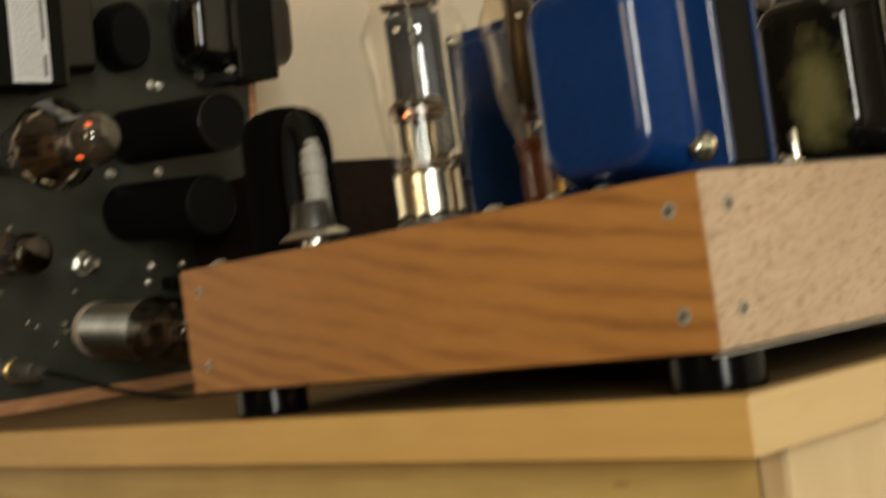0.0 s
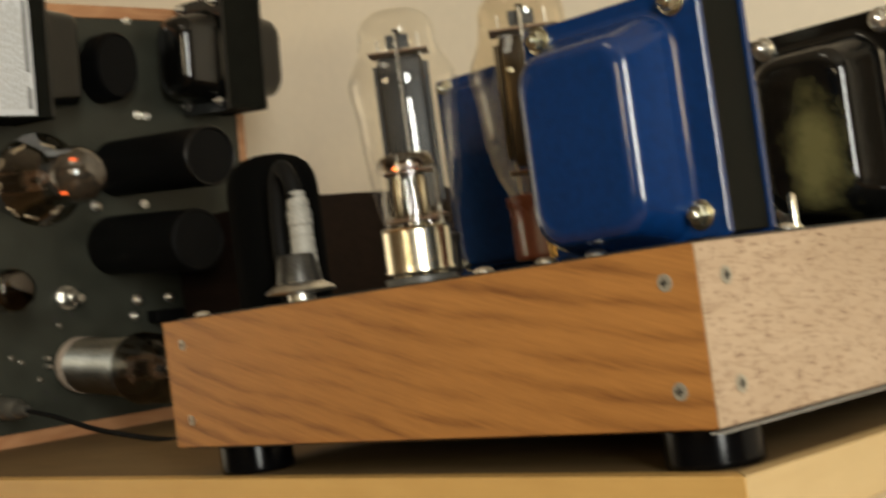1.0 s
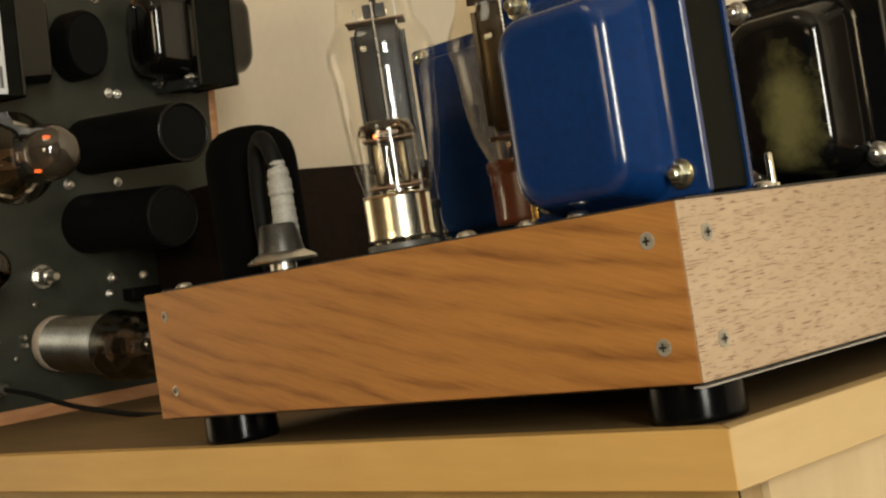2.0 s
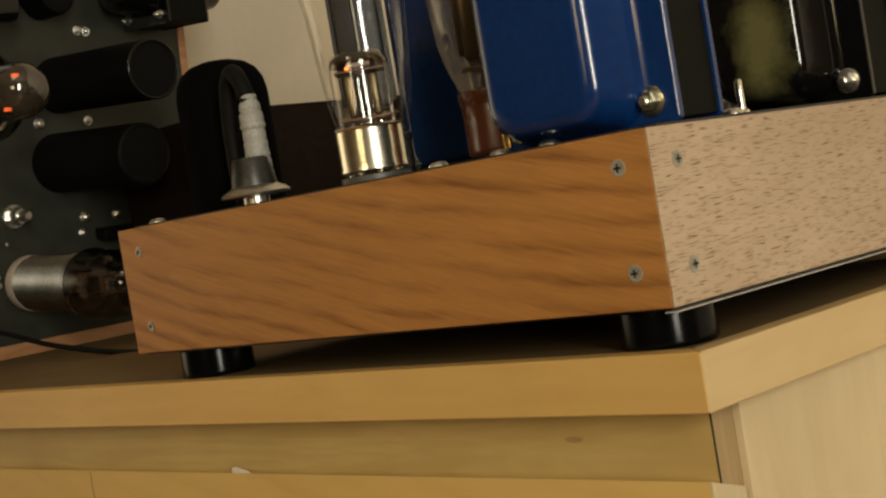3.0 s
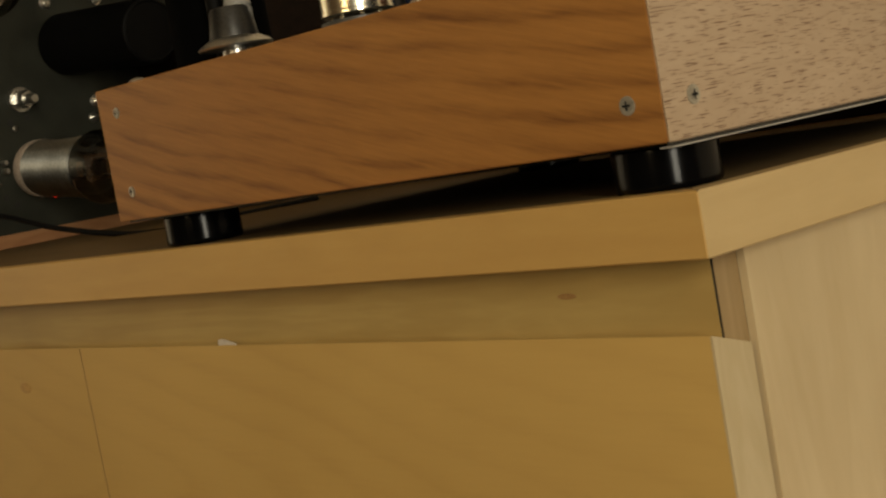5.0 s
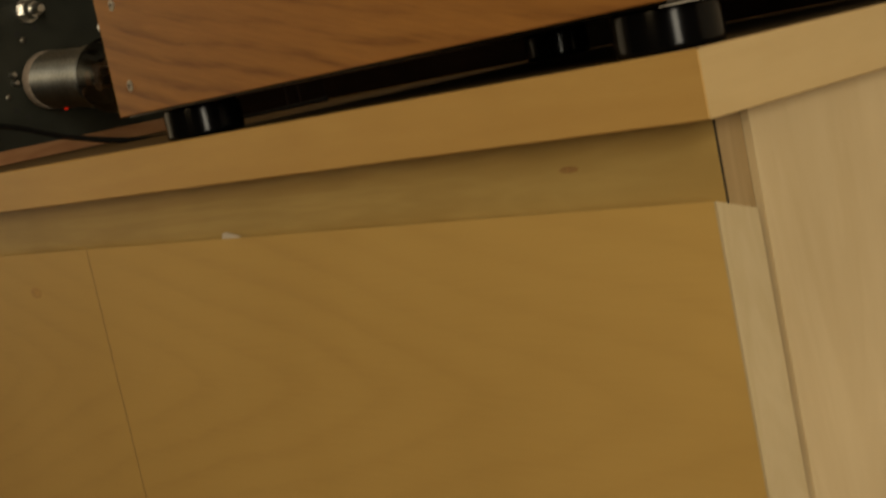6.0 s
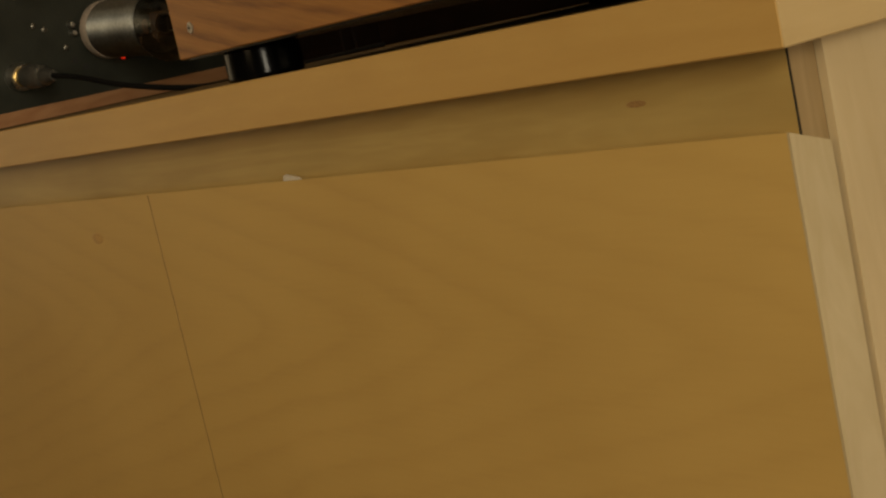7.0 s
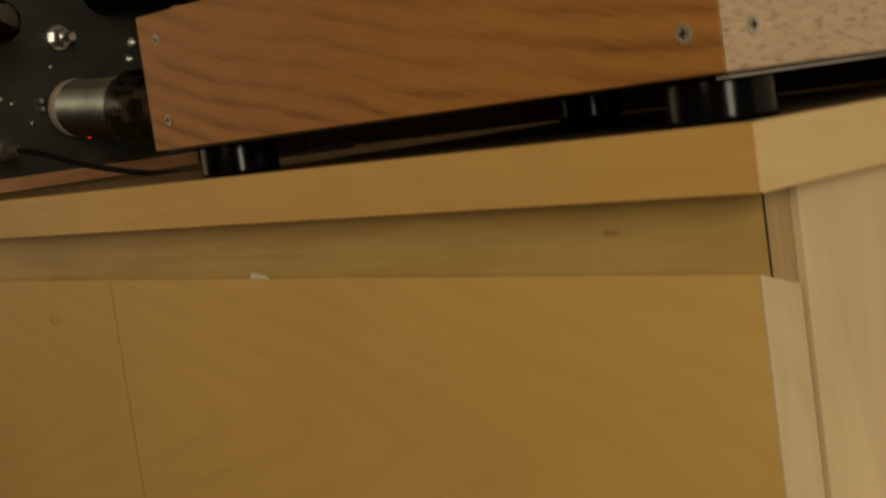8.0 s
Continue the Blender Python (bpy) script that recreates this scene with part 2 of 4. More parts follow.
BLACK_ENAMEL = worn("black_enamel", (0.0025, 0.0025, 0.0022), 0.13, coat=0.0, spread=0.3, size=30, bump=0.1)
BROWNISH_BELL = worn("brown_black_lacquer", (0.004, 0.004, 0.003), 0.16, coat=0.0, spread=0.3, size=30, bump=0.1)
SPOTTED_BLACK = spotted("black_lacquer_with_olive_patch", (0.0025, 0.0025, 0.0022), (0.135, 0.120, 0.044), (0.1480, 0.012, 0.134), (0.020, 0.2, 0.038), 0.13)
LAMINATION = worn("dark_core_laminations", (0.0055, 0.0058, 0.0042), 0.6, spread=0.4, size=200, bump=0.5)
LAMINATION.node_tree.nodes["Principled BSDF"].inputs["Specular IOR Level"].default_value = 0.06
PLATE_GREY = worn("grey_hammered_chassis_paint", (0.0270, 0.0285, 0.0195), 0.5, metal=0.2, spread=0.25, size=120, bump=0.3)
TOP_PLATE = worn("dark_top_plate", (0.03, 0.028, 0.025), 0.45, metal=0.4)
RUBBER = worn("black_rubber", (0.0018, 0.0018, 0.002), 0.17, spread=0.3)
RUBBER.node_tree.nodes["Principled BSDF"].inputs["Specular IOR Level"].default_value = 0.12
MATT_BLACK = worn("matt_black_sleeve", (0.0022, 0.0022, 0.0022), 0.55, spread=0.35, size=40)
MATT_BLACK.node_tree.nodes["Principled BSDF"].inputs["Specular IOR Level"].default_value = 0.10
SOOT_BLACK = material("soot_black_shrink_sleeve", (0.0016, 0.0016, 0.0015), 0.8)
SOOT_BLACK.node_tree.nodes["Principled BSDF"].inputs["Specular IOR Level"].default_value = 0.02
RIM_BLACK = worn("glossy_black_rim", (0.002, 0.002, 0.002), 0.22, spread=0.3)
RIM_BLACK.node_tree.nodes["Principled BSDF"].inputs["Specular IOR Level"].default_value = 0.3
STEEL = worn("zinc_plated_steel", (0.62, 0.60, 0.55), 0.28, metal=1.0, spread=0.2, size=200)
STEEL_DULL = worn("dull_steel", (0.22, 0.20, 0.16), 0.4, metal=0.9, spread=0.3, size=200)
PLUG_GREY = worn("worn_grey_plug_metal", (0.11, 0.105, 0.09), 0.35, metal=0.6, spread=0.3, size=150)
BRASSY = worn("yellow_zinc_steel", (0.56, 0.55, 0.44), 0.25, metal=1.0, spread=0.25, size=200)
CHROME = worn("pale_gold_chrome", (0.90, 0.85, 0.68), 0.20, metal=1.0, spread=0.1, size=80)
GOLD = worn("gold_plating", (0.85, 0.58, 0.20), 0.2, metal=1.0, spread=0.1)
ANODE = worn("grey_anode", (0.020, 0.020, 0.020), 0.45, metal=0.6, spread=0.3, size=90)
ANODE_BROWN = worn("brown_black_anode", (0.035, 0.026, 0.015), 0.3, metal=0.9, spread=0.35, size=90)
GLASS_DARK_BASE = worn("dark_glossy_tube_base", (0.020, 0.020, 0.015), 0.3, coat=0.5, spread=0.4, size=60)
MICA = worn("mica_spacer", (0.13, 0.075, 0.04), 0.35, spread=0.2)
SOCKET_GREY = worn("grey_ceramic_socket", (0.05, 0.048, 0.042), 0.4, spread=0.2)
PALE_PLATE = worn("pale_gold_tube_plate", (0.13, 0.10, 0.055), 0.35, metal=0.8, spread=0.3, size=90)
BROWN_BASE = worn("brown_bakelite", (0.13, 0.035, 0.014), 0.28, coat=0.4, spread=0.2)
BLACK_BASE = worn("black_bakelite", (0.012, 0.011, 0.010), 0.3, spread=0.2)
GREY_SLEEVE = worn("grey_braided_sleeve", (0.26, 0.25, 0.22), 0.55, spread=0.3, size=150, bump=0.4)
CABLE_BLACK = worn("black_cable_sheath", (0.003, 0.003, 0.003), 0.6)
CABLE_BLACK.node_tree.nodes["Principled BSDF"].inputs["Specular IOR Level"].default_value = 0.2
PAPER = worn("white_label_paper", (0.56, 0.58, 0.60), 0.55, spread=0.06)
INK = material("grey_print", (0.10, 0.10, 0.10), 0.6)
INK_FAINT = material("faint_print", (0.34, 0.34, 0.33), 0.6)
GAP_SHADE_BROWN = material("brown_gap_shade", (0.055, 0.030, 0.010), 0.7)
# Dark colour that stands for the shade inside recesses, holes and the crack.
RECESS_SHADE = material("recess_shade_colour", (0.02, 0.018, 0.015), 0.6)
WALL = worn("beige_wall_paint", (0.82, 0.73, 0.58), 0.75, spread=0.03, size=12, bump=0.05)
# Dark brown for unseen walls, chosen to dim bounce and reflections.
WALL_DIM = worn("unseen_dim_wall_brown", (0.20, 0.15, 0.10), 0.8, spread=0.06, size=12)
CEILING = worn("unseen_dimmed_ceiling_cream", (0.45, 0.40, 0.32), 0.8, spread=0.03, size=12)
SPUN_METAL = worn("spun_grey_metal_sleeve", (0.27, 0.265, 0.235), 0.5, metal=1.0, spread=0.3, size=60)
_t = node(SPUN_METAL, "ShaderNodeTangent")
_t.direction_type, _t.axis = "RADIAL", "X"
link(SPUN_METAL, _t, 0, SPUN_METAL.node_tree.nodes["Principled BSDF"], "Tangent")
SPUN_METAL.node_tree.nodes["Principled BSDF"].inputs["Anisotropic"].default_value = 1.0
SPUN_METAL.node_tree.nodes["Principled BSDF"].inputs["Anisotropic Rotation"].default_value = 0.25
FLOOR = wood("brown_floor_boards", (0.32, 0.19, 0.09), (0.22, 0.12, 0.05), (1.0, 7, 7))
GLASS = glass("clear_bulb_glass", (0.97, 0.96, 0.93), most=0.36)
GLASS_AMBER = glass("faintly_amber_bulb_glass", (0.93, 0.88, 0.78), most=0.4)
GLASS_BROWN = glass("brownish_bulb_glass", (0.44, 0.38, 0.30), least=0.10)
GLASS_SMOKE = glass("smoky_bulb_glass", (0.55, 0.50, 0.42))
GLASS_DEEP = glass("dark_bulb_glass", (0.32, 0.29, 0.24), least=0.08)
GLASS_FLASH = glass("brown_flashed_glass", (0.30, 0.21, 0.13), least=0.08)
GETTER = worn("dark_getter_flash", (0.07, 0.055, 0.04), 0.08, metal=1.0, spread=0.4, size=60)
FILAMENT = glow("orange_filament", (1.0, 0.16, 0.03), 6.0)
LED_RED = glow("red_indicator", (1.0, 0.03, 0.01), 1.0)
TAPE = worn("white_paper_scrap", (0.62, 0.56, 0.46), 0.6, spread=0.1)

# ---- builders ----
F1 = Matrix.Translation((0, 0, Z0))                                             # frame of the amplifier and the cabinet
SHELF = -0.0189                                                                 # top of the cabinet
F2 = Matrix.Translation((-0.955, 0, Z0 + SHELF)) @ pose(0, 0, 0, 0, 5, 0)       # frame of the leaning amplifier: x off its plate, z up it
BASES = {}


def thing(name, base, label, category, frame_of=F1, group="", kind=""):
    """A top-level Empty at its base, given in frame_of; its parts are built in the same coordinates."""
    ob = new(name)
    ob.empty_display_size = 0.02
    ob.matrix_world = frame_of @ Matrix.Translation(base)
    BASES[ob] = Vector(base)
    return tagged(ob, label, category, group, kind)


def part(name, bm, mat, parent, label="", smooth=False):
    base = BASES[parent]
    bmesh.ops.translate(bm, verts=bm.verts, vec=-base)
    bmesh.ops.recalc_face_normals(bm, faces=bm.faces)
    me = bpy.data.meshes.new(name)
    bm.to_mesh(me)
    bm.free()
    me.materials.append(mat)
    if smooth:
        me.polygons.foreach_set("use_smooth", [True] * len(me.polygons))
        me.set_sharp_from_angle(angle=radians(38))
    ob = new(name, me)
    ob.parent = parent
    BASES[ob] = base
    return tagged(ob, label)


def box(x0, y0, z0, x1, y1, z1, bevel=0.0, segments=2, bm=None):
    own = bmesh.new()
    bmesh.ops.create_cube(own, size=1.0)
    bmesh.ops.scale(own, verts=own.verts, vec=(x1 - x0, y1 - y0, z1 - z0))
    bmesh.ops.translate(own, verts=own.verts, vec=((x0 + x1) / 2, (y0 + y1) / 2, (z0 + z1) / 2))
    if bevel:
        bmesh.ops.bevel(own, geom=own.edges[:], offset=bevel, segments=segments, profile=0.5, affect="EDGES")
    return join(bm, own)


def join(bm, own):
    if bm is None:
        return own
    me = bpy.data.meshes.new("tmp")
    own.to_mesh(me)
    own.free()
    bm.from_mesh(me)
    bpy.data.meshes.remove(me)
    return bm


AXES = {"x": Matrix(((0, 0, 1), (1, 0, 0), (0, 1, 0))), "z": Matrix.Identity(3), "-y": Matrix(((0, 1, 0), (0, 0, -1), (-1, 0, 0)))}


def lathe(centre, axis, profile, segments=40, bm=None, turn=0.0):
    """A turned body: profile of (radius, height) along the axis from the centre."""
    own = bmesh.new()
    rot, c = AXES[axis], Vector(centre)
    rings = []
    for r, h in profile:
        if r < 1e-6:
            rings.append([own.verts.new(c + rot @ Vector((0, 0, h)))])
        else:
            rings.append([own.verts.new(c + rot @ Vector((r * math.cos(a), r * math.sin(a), h)))
                          for a in (turn + 2 * math.pi * k / segments for k in range(segments))])
    for a, b in zip(rings, rings[1:]):
        n = max(len(a), len(b))
        for k in range(n):
            quad = [a[k % len(a)], a[(k + 1) % len(a)], b[(k + 1) % len(b)], b[k % len(b)]]
            own.faces.new(list(dict.fromkeys(quad)))
    for ring in (rings[0], rings[-1]):
        if len(ring) > 2 and profile[0] != profile[-1]:
            own.faces.new(ring)
    return join(bm, own)


def open_lathe(centre, axis, profile, segments=48):
    """A turned shell without end caps."""
    own = bmesh.new()
    rot, c = AXES[axis], Vector(centre)
    rings = []
    for r, h in profile:
        rings.append([own.verts.new(c + rot @ Vector((r * math.cos(a), r * math.sin(a), h)))
                      for a in (2 * math.pi * k / segments for k in range(segments))] if r > 1e-6 else [own.verts.new(c + rot @ Vector((0, 0, h)))])
    for a, b in zip(rings, rings[1:]):
        for k in range(segments):
            quad = [a[k % len(a)], a[(k + 1) % len(a)], b[(k + 1) % len(b)], b[k % len(b)]]
            own.faces.new(list(dict.fromkeys(quad)))
    return own


def smooth_profile(points, steps=6):
    """Catmull-Rom through (radius, height) points."""
    out = []
    for i in range(len(points) - 1):
        p0, p1, p2, p3 = (points[max(0, i - 1)], points[i], points[i + 1], points[min(len(points) - 1, i + 2)])
        for k in range(steps):
            t = k / steps
            out.append(tuple(max(0.0, 0.5 * (2 * b + (c - a) * t + (2 * a - 5 * b + 4 * c - d) * t * t + (3 * b - a - 3 * c + d) * t ** 3))
                             for a, b, c, d in zip(p0, p1, p2, p3)))
    return out + [points[-1]]


def hose(points, radius, segments=12, bm=None, steps=8):
    """A round cable through the points."""
    pts = [Vector(p) for p in points]
    path = []
    for i in range(len(pts) - 1):
        p0, p1, p2, p3 = pts[max(0, i - 1)], pts[i], pts[i + 1], pts[min(len(pts) - 1, i + 2)]
        for k in range(steps):
            t = k / steps
            path.append(0.5 * (2 * p1 + (p2 - p0) * t + (2 * p0 - 5 * p1 + 4 * p2 - p3) * t * t + (3 * p1 - p0 - 3 * p2 + p3) * t ** 3))
    path.append(pts[-1])
    own = bmesh.new()
    rings, side = [], None
    for i, p in enumerate(path):
        d = (path[min(i + 1, len(path) - 1)] - path[max(i - 1, 0)]).normalized()
        side = (Vector((0.31, 0.87, 0.38)).cross(d) if side is None else side - d * side.dot(d)).normalized()
        up = d.cross(side)
        rings.append([own.verts.new(p + radius * (math.cos(a) * side + math.sin(a) * up)) for a in (2 * math.pi * k / segments for k in range(segments))])
    for a, b in zip(rings, rings[1:]):
        for k in range(segments):
            own.faces.new((a[k], a[(k + 1) % segments], b[(k + 1) % segments], b[k]))
    own.faces.new(rings[0]), own.faces.new(rings[-1])
    return join(bm, own)


def rounded(cx, cz, w, h, r, y, n=6):
    """A rounded rectangle in the x-z plane at y."""
    pts = []
    for sx, sz, a0 in ((1, 1, 0), (-1, 1, 90), (-1, -1, 180), (1, -1, 270)):
        for k in range(n + 1):
            a = radians(a0 + 90 * k / n)
            pts.append((cx + sx * (w / 2 - r) + r * math.cos(a), y, cz + sz * (h / 2 - r) + r * math.sin(a)))
    return pts


def loft(rings, bm=None):
    own = bmesh.new()
    made = [[own.verts.new(p) for p in ring] for ring in rings]
    n = len(made[0])
    for a, b in zip(made, made[1:]):
        for k in range(n):
            own.faces.new((a[k], a[(k + 1) % n], b[(k + 1) % n], b[k]))
    own.faces.new(made[0]), own.faces.new(made[-1])
    return join(bm, own)


def hexnut(centre, axis, r, h, parent, mat, name="bolt", stud=1.6, washer=1.35):
    bm = lathe(centre, axis, [(r * washer, 0), (r * washer, h * 0.25), (r * washer * 0.98, h * 0.27)], 24)
    lathe(centre, axis, [(r, h * 0.25), (r, h * 0.95), (r * 0.86, h * 1.1)], 6, bm, 0.4)
    if stud:
        lathe(centre, axis, [(r * 0.55, h), (r * 0.55, h * stud), (r * 0.4, h * (stud + 0.15))], 16, bm)
    return part(name, bm, mat, parent, smooth=True)


def transformer(parent, x0, x1, z0, z1, y0, stack, depth, inset, bell, label, nut=BRASSY, nut_r=0.0049, round_r=0.010, back=True, back_depth=None, taper=(0.002, 0.002, 0.002, 0.002), edge=0.006, fillet=1.0):
    """A frame transformer: a laminated core along y with pressed end bells; inset is left, right, bottom, top."""
    core = part("transformer", box(x0 + 0.0015, y0 + 0.0015, z0 + 0.0015, x1 - 0.0015, y0 + stack - 0.0015, z1 - 0.0015, 0.0006, 1), LAMINATION, parent, label)
    cx, cz, w, h = (x0 + x1) / 2, (z0 + z1) / 2, x1 - x0, z1 - z0
    li, ri, bi, ti = inset
    bx, bz, bw, bh = (x0 + li + x1 - ri) / 2, (z0 + bi + z1 - ti) / 2, w - li - ri, h - bi - ti

    def pressed(ya, sign, d):
        rr = min(edge, d * 0.45)
        rings = [rounded(cx, cz, w, h, 0.003, ya + sign * 0.0028), rounded(cx, cz, w, h, 0.003, ya),
                 rounded(cx, cz, w - 0.001, h - 0.001, 0.003, ya - sign * 0.0006), rounded(cx, cz, w - 0.0022, h - 0.0022, 0.003, ya - sign * 0.0006)]
        rings += [rounded(bx, bz, bw + g * fillet, bh + g * fillet, round_r + g * fillet / 2, ya - sign * (0.0006 + (up - 0.0006) * fillet)) for g, up in ((0.0050, 0.0006), (0.0040, 0.0006), (0.0015, 0.0012), (0.0, 0.0028), (-0.0006, 0.0036))]
        for k in range(6):
            a = radians(90 * min(k, 4) / 4)
            e = rr * (1 - math.cos(a)) + (0.0012 if k == 5 else 0.0)
            tl, tr, tb, tt = (v + e for v in taper)
            rings.append(rounded(bx + (tl - tr) / 2, bz + (tb - tt) / 2, bw - tl - tr, bh - tb - tt, max(0.003, round_r - e * 0.4), ya - sign * (d - rr + rr * math.sin(a))))
        return loft(rings)
    part("end_bell", pressed(y0, 1, depth), bell, core, smooth=True)
    if back:
        part("end_bell", pressed(y0 + stack, -1, back_depth or depth), bell, core, smooth=True)
    for u, v in ((x0 + 0.0105, z0 + 0.0105), (x1 - 0.0125, z0 + 0.0105), (x0 + 0.0105, z1 - 0.006), (x1 - 0.0125, z1 - 0.006)):
        hexnut((u, y0 - 0.0006, v), "-y", nut_r, 0.0045, core, nut)
    return core


SCREW_GREY = worn("dull_zinc_screw", (0.33, 0.30, 0.235), 0.42, metal=0.45, spread=0.3, size=200)


def wood_screw(parent, centre, axis, r=0.0026, metal=STEEL):
    """A countersunk screw in a washer ring, its cross recess drawn as flat dark faces."""
    s = part("screw", lathe(centre, axis, [(r * 1.25, -0.001), (r * 1.25, 0.0003), (r, 0.0005), (r * 0.9, 0.0004), (0, 0.0006)], 24), metal, parent, smooth=True)
    c = Vector(centre)
    n = AXES[axis] @ Vector((0, 0, 1))
    a1, a2 = AXES[axis] @ Vector((1, 0, 0)), AXES[axis] @ Vector((0, 1, 0))
    # The recess is not cut; its shade is put into dark faces.
    bm = bmesh.new()
    for p, q in ((a1, a2), (a2, a1)):
        vs = [bm.verts.new(c + n * 0.0009 + p * r * 0.62 * i + q * r * 0.16 * j) for i, j in ((-1, -1), (1, -1), (1, 1), (-1, 1))]
        bm.faces.new(vs)
    part("cross_shade", bm, RECESS_SHADE, s)
    return s

# ---- room ----


def structure(name, bm, mat, label, category):
    ob = thing(name, (0, 0, 0), label, category, Matrix.Identity(4), kind="structure")
    me = bpy.data.meshes.new(name)
    bmesh.ops.recalc_face_normals(bm, faces=bm.faces)
    bm.to_mesh(me)
    bm.free()
    me.materials.append(mat)
    bpy.data.objects.remove(ob)
    return tagged(new(name, me), label, category, kind="structure")


BACK = 0.64
# Only wall_north is seen; the rest is added to bounce or dim light.
structure("floor", box(-3.4, -3.1, -0.1, 2.7, BACK + 0.2, 0.0), FLOOR, "unseen brown floor boards, added for warm bounce light", "floor")
structure("ceiling", box(-3.4, -3.1, 2.5, 2.7, BACK + 0.2, 2.6), CEILING, "unseen cream ceiling, coloured dull to dim the bounce", "ceiling")
structure("wall_north", box(-3.2, BACK, 0.0, 2.5, BACK + 0.15, 2.5), WALL, "plain beige painted wall behind the cabinet", "wall")
structure("wall_west", box(-3.35, -2.95, 0.0, -3.2, BACK + 0.15, 2.5), WALL, "unseen beige side wall, added for bounce and reflections", "wall")
structure("wall_east", box(2.5, -2.95, 0.0, 2.65, BACK + 0.15, 2.5), WALL_DIM, "unseen side wall, coloured dark to dim the bounce", "wall")
structure("wall_south", box(-3.2, -2.95, 0.0, 2.5, -2.8, 2.5), WALL_DIM, "unseen wall opposite, coloured dark to dim the bounce", "wall")

# ---- cabinet ----
TOP_B = -0.0442                # underside of the top board
XS, YS = 0.0093, -0.0004       # outer corner of the top board
LEFT = -1.35
cab = thing("cabinet", (-0.6, 0.3, -Z0), "pale birch plywood cabinet with a thick edged top", "cabinet")
part("top_board", box(LEFT, YS + 0.012, TOP_B, XS - 0.012, BACK - 0.004, SHELF), TOP_VENEER, cab, "brown veneered top, darkened for the shade under the amplifier")


def mitred(x0, y0, x1, y1, x2, y2, x3, y3, z0, z1):
    bm = bmesh.new()
    lo = [bm.verts.new((x, y, z0)) for x, y in ((x0, y0), (x1, y1), (x2, y2), (x3, y3))]
    hi = [bm.verts.new((v.co.x, v.co.y, z1)) for v in lo]
    bm.faces.new(lo), bm.faces.new(hi)
    for k in range(4):
        bm.faces.new((lo[k], lo[(k + 1) % 4], hi[(k + 1) % 4], hi[k]))
    bmesh.ops.bevel(bm, geom=bm.edges[:], offset=0.0006, segments=1, affect="EDGES")
    return bm


part("front_edging", mitred(LEFT, YS, XS, YS, XS - 0.012, YS + 0.012, LEFT, YS + 0.012, TOP_B, SHELF + 0.0003), MAPLE_EDGE, cab, "honey solid wood edging, coloured for its warmer light")
part("side_edging", mitred(XS, YS, XS, BACK - 0.004, XS - 0.012, BACK - 0.004, XS - 0.012, YS + 0.012, TOP_B, SHELF + 0.0003), MAPLE_EDGE_Y, cab, "solid wood edging, coloured paler for its whiter light")
# recessed rail and its end block
RAIL_Y = 0.020
part("rail", box(LEFT, RAIL_Y, -0.095, -0.0058, RAIL_Y + 0.018, TOP_B - 0.0004), RAIL, cab, "yellowish recessed rail with a small knot")
# The crack is filled with a dark strip that carries its shade.
part("crack_shade_strip", box(-0.0058, RAIL_Y + 0.0002, -0.095, -0.0048, RAIL_Y + 0.018, TOP_B - 0.0004), RECESS_SHADE, cab, "dark strip filling the joint in place of its shade")
part("rail_end", box(-0.0048, RAIL_Y + 0.0003, -0.60, -0.0045, RAIL_Y + 0.018, TOP_B - 0.0004), END_GRAIN, cab, "sawn timber end")
part("end_block", box(-0.0060, RAIL_Y + 0.0182, -0.60, -0.0045, 0.0356, TOP_B - 0.0004), END_GRAIN, cab, "sawn timber block")


def leaf(x0, x1):
    """A front panel whose top is cut at a slope."""
    bm = bmesh.new()
    y0, y1 = 0.0094, 0.0230
    prof = ((y0, -0.52), (y1 + 0.0105, -0.52), (y1 + 0.0105, -0.0828), (y0, -0.0750))
    a = [bm.verts.new((x0, y, z)) for y, z in prof]
    b = [bm.verts.new((x1, y, z)) for y, z in prof]
    bm.faces.new(a), bm.faces.new(b)
    for k in range(4):
        bm.faces.new((a[k], a[(k + 1) % 4], b[(k + 1) % 4], b[k]))
    return bm


right_leaf = part("front_panel", leaf(-0.4886, -0.0035), VENEER, cab, "birch veneered front panel with a faint figure")
part("panel_edge", leaf(-0.0034, -0.0023), PANEL_EDGE, right_leaf, "pale sawn edge")
part("front_panel", leaf(LEFT, -0.4894), VENEER, cab, "birch veneered front panel with a knot")
# Solid dark strip in the panel gap; the gap's shade is its colour.
part("gap_shade_strip", box(-0.4894, 0.00947, -0.52, -0.4886, 0.0105, -0.0756), GAP_SHADE_BROWN, cab, "dark strip for the shade in the gap between the panels")
part("plinth", box(LEFT, 0.03, -Z0, -0.004, 0.05, -0.521), VENEER, cab)
part("side_panel", box(-0.016, 0.0358, -Z0, -0.0008, BACK - 0.006, TOP_B - 0.0004), VENEER_SIDE, cab, "birch plywood side, coloured paler for its whiter light")
part("side_panel", box(LEFT, 0.05, -Z0, LEFT + 0.018, BACK - 0.006, TOP_B - 0.0004), VENEER_SIDE, cab)
KNOT = worn("brown_knot_wood", (0.31, 0.175, 0.06), 0.5, spread=0.4, size=150)
bmk = lathe((-0.082, RAIL_Y, -0.0590), "-y", [(0.0055, 0), (0.0050, 0.0002), (0.0, 0.00035)], 20)
bmesh.ops.scale(bmk, vec=(1, 1, 0.26), verts=bmk.verts, space=Matrix.Translation((0.082, -RAIL_Y, 0.0590)))
part("knot", bmk, KNOT, cab)
bmk = lathe((-0.573, 0.0094, -0.1015), "-y", [(0.008, 0), (0.007, 0.0002), (0.0, 0.00035)], 20)
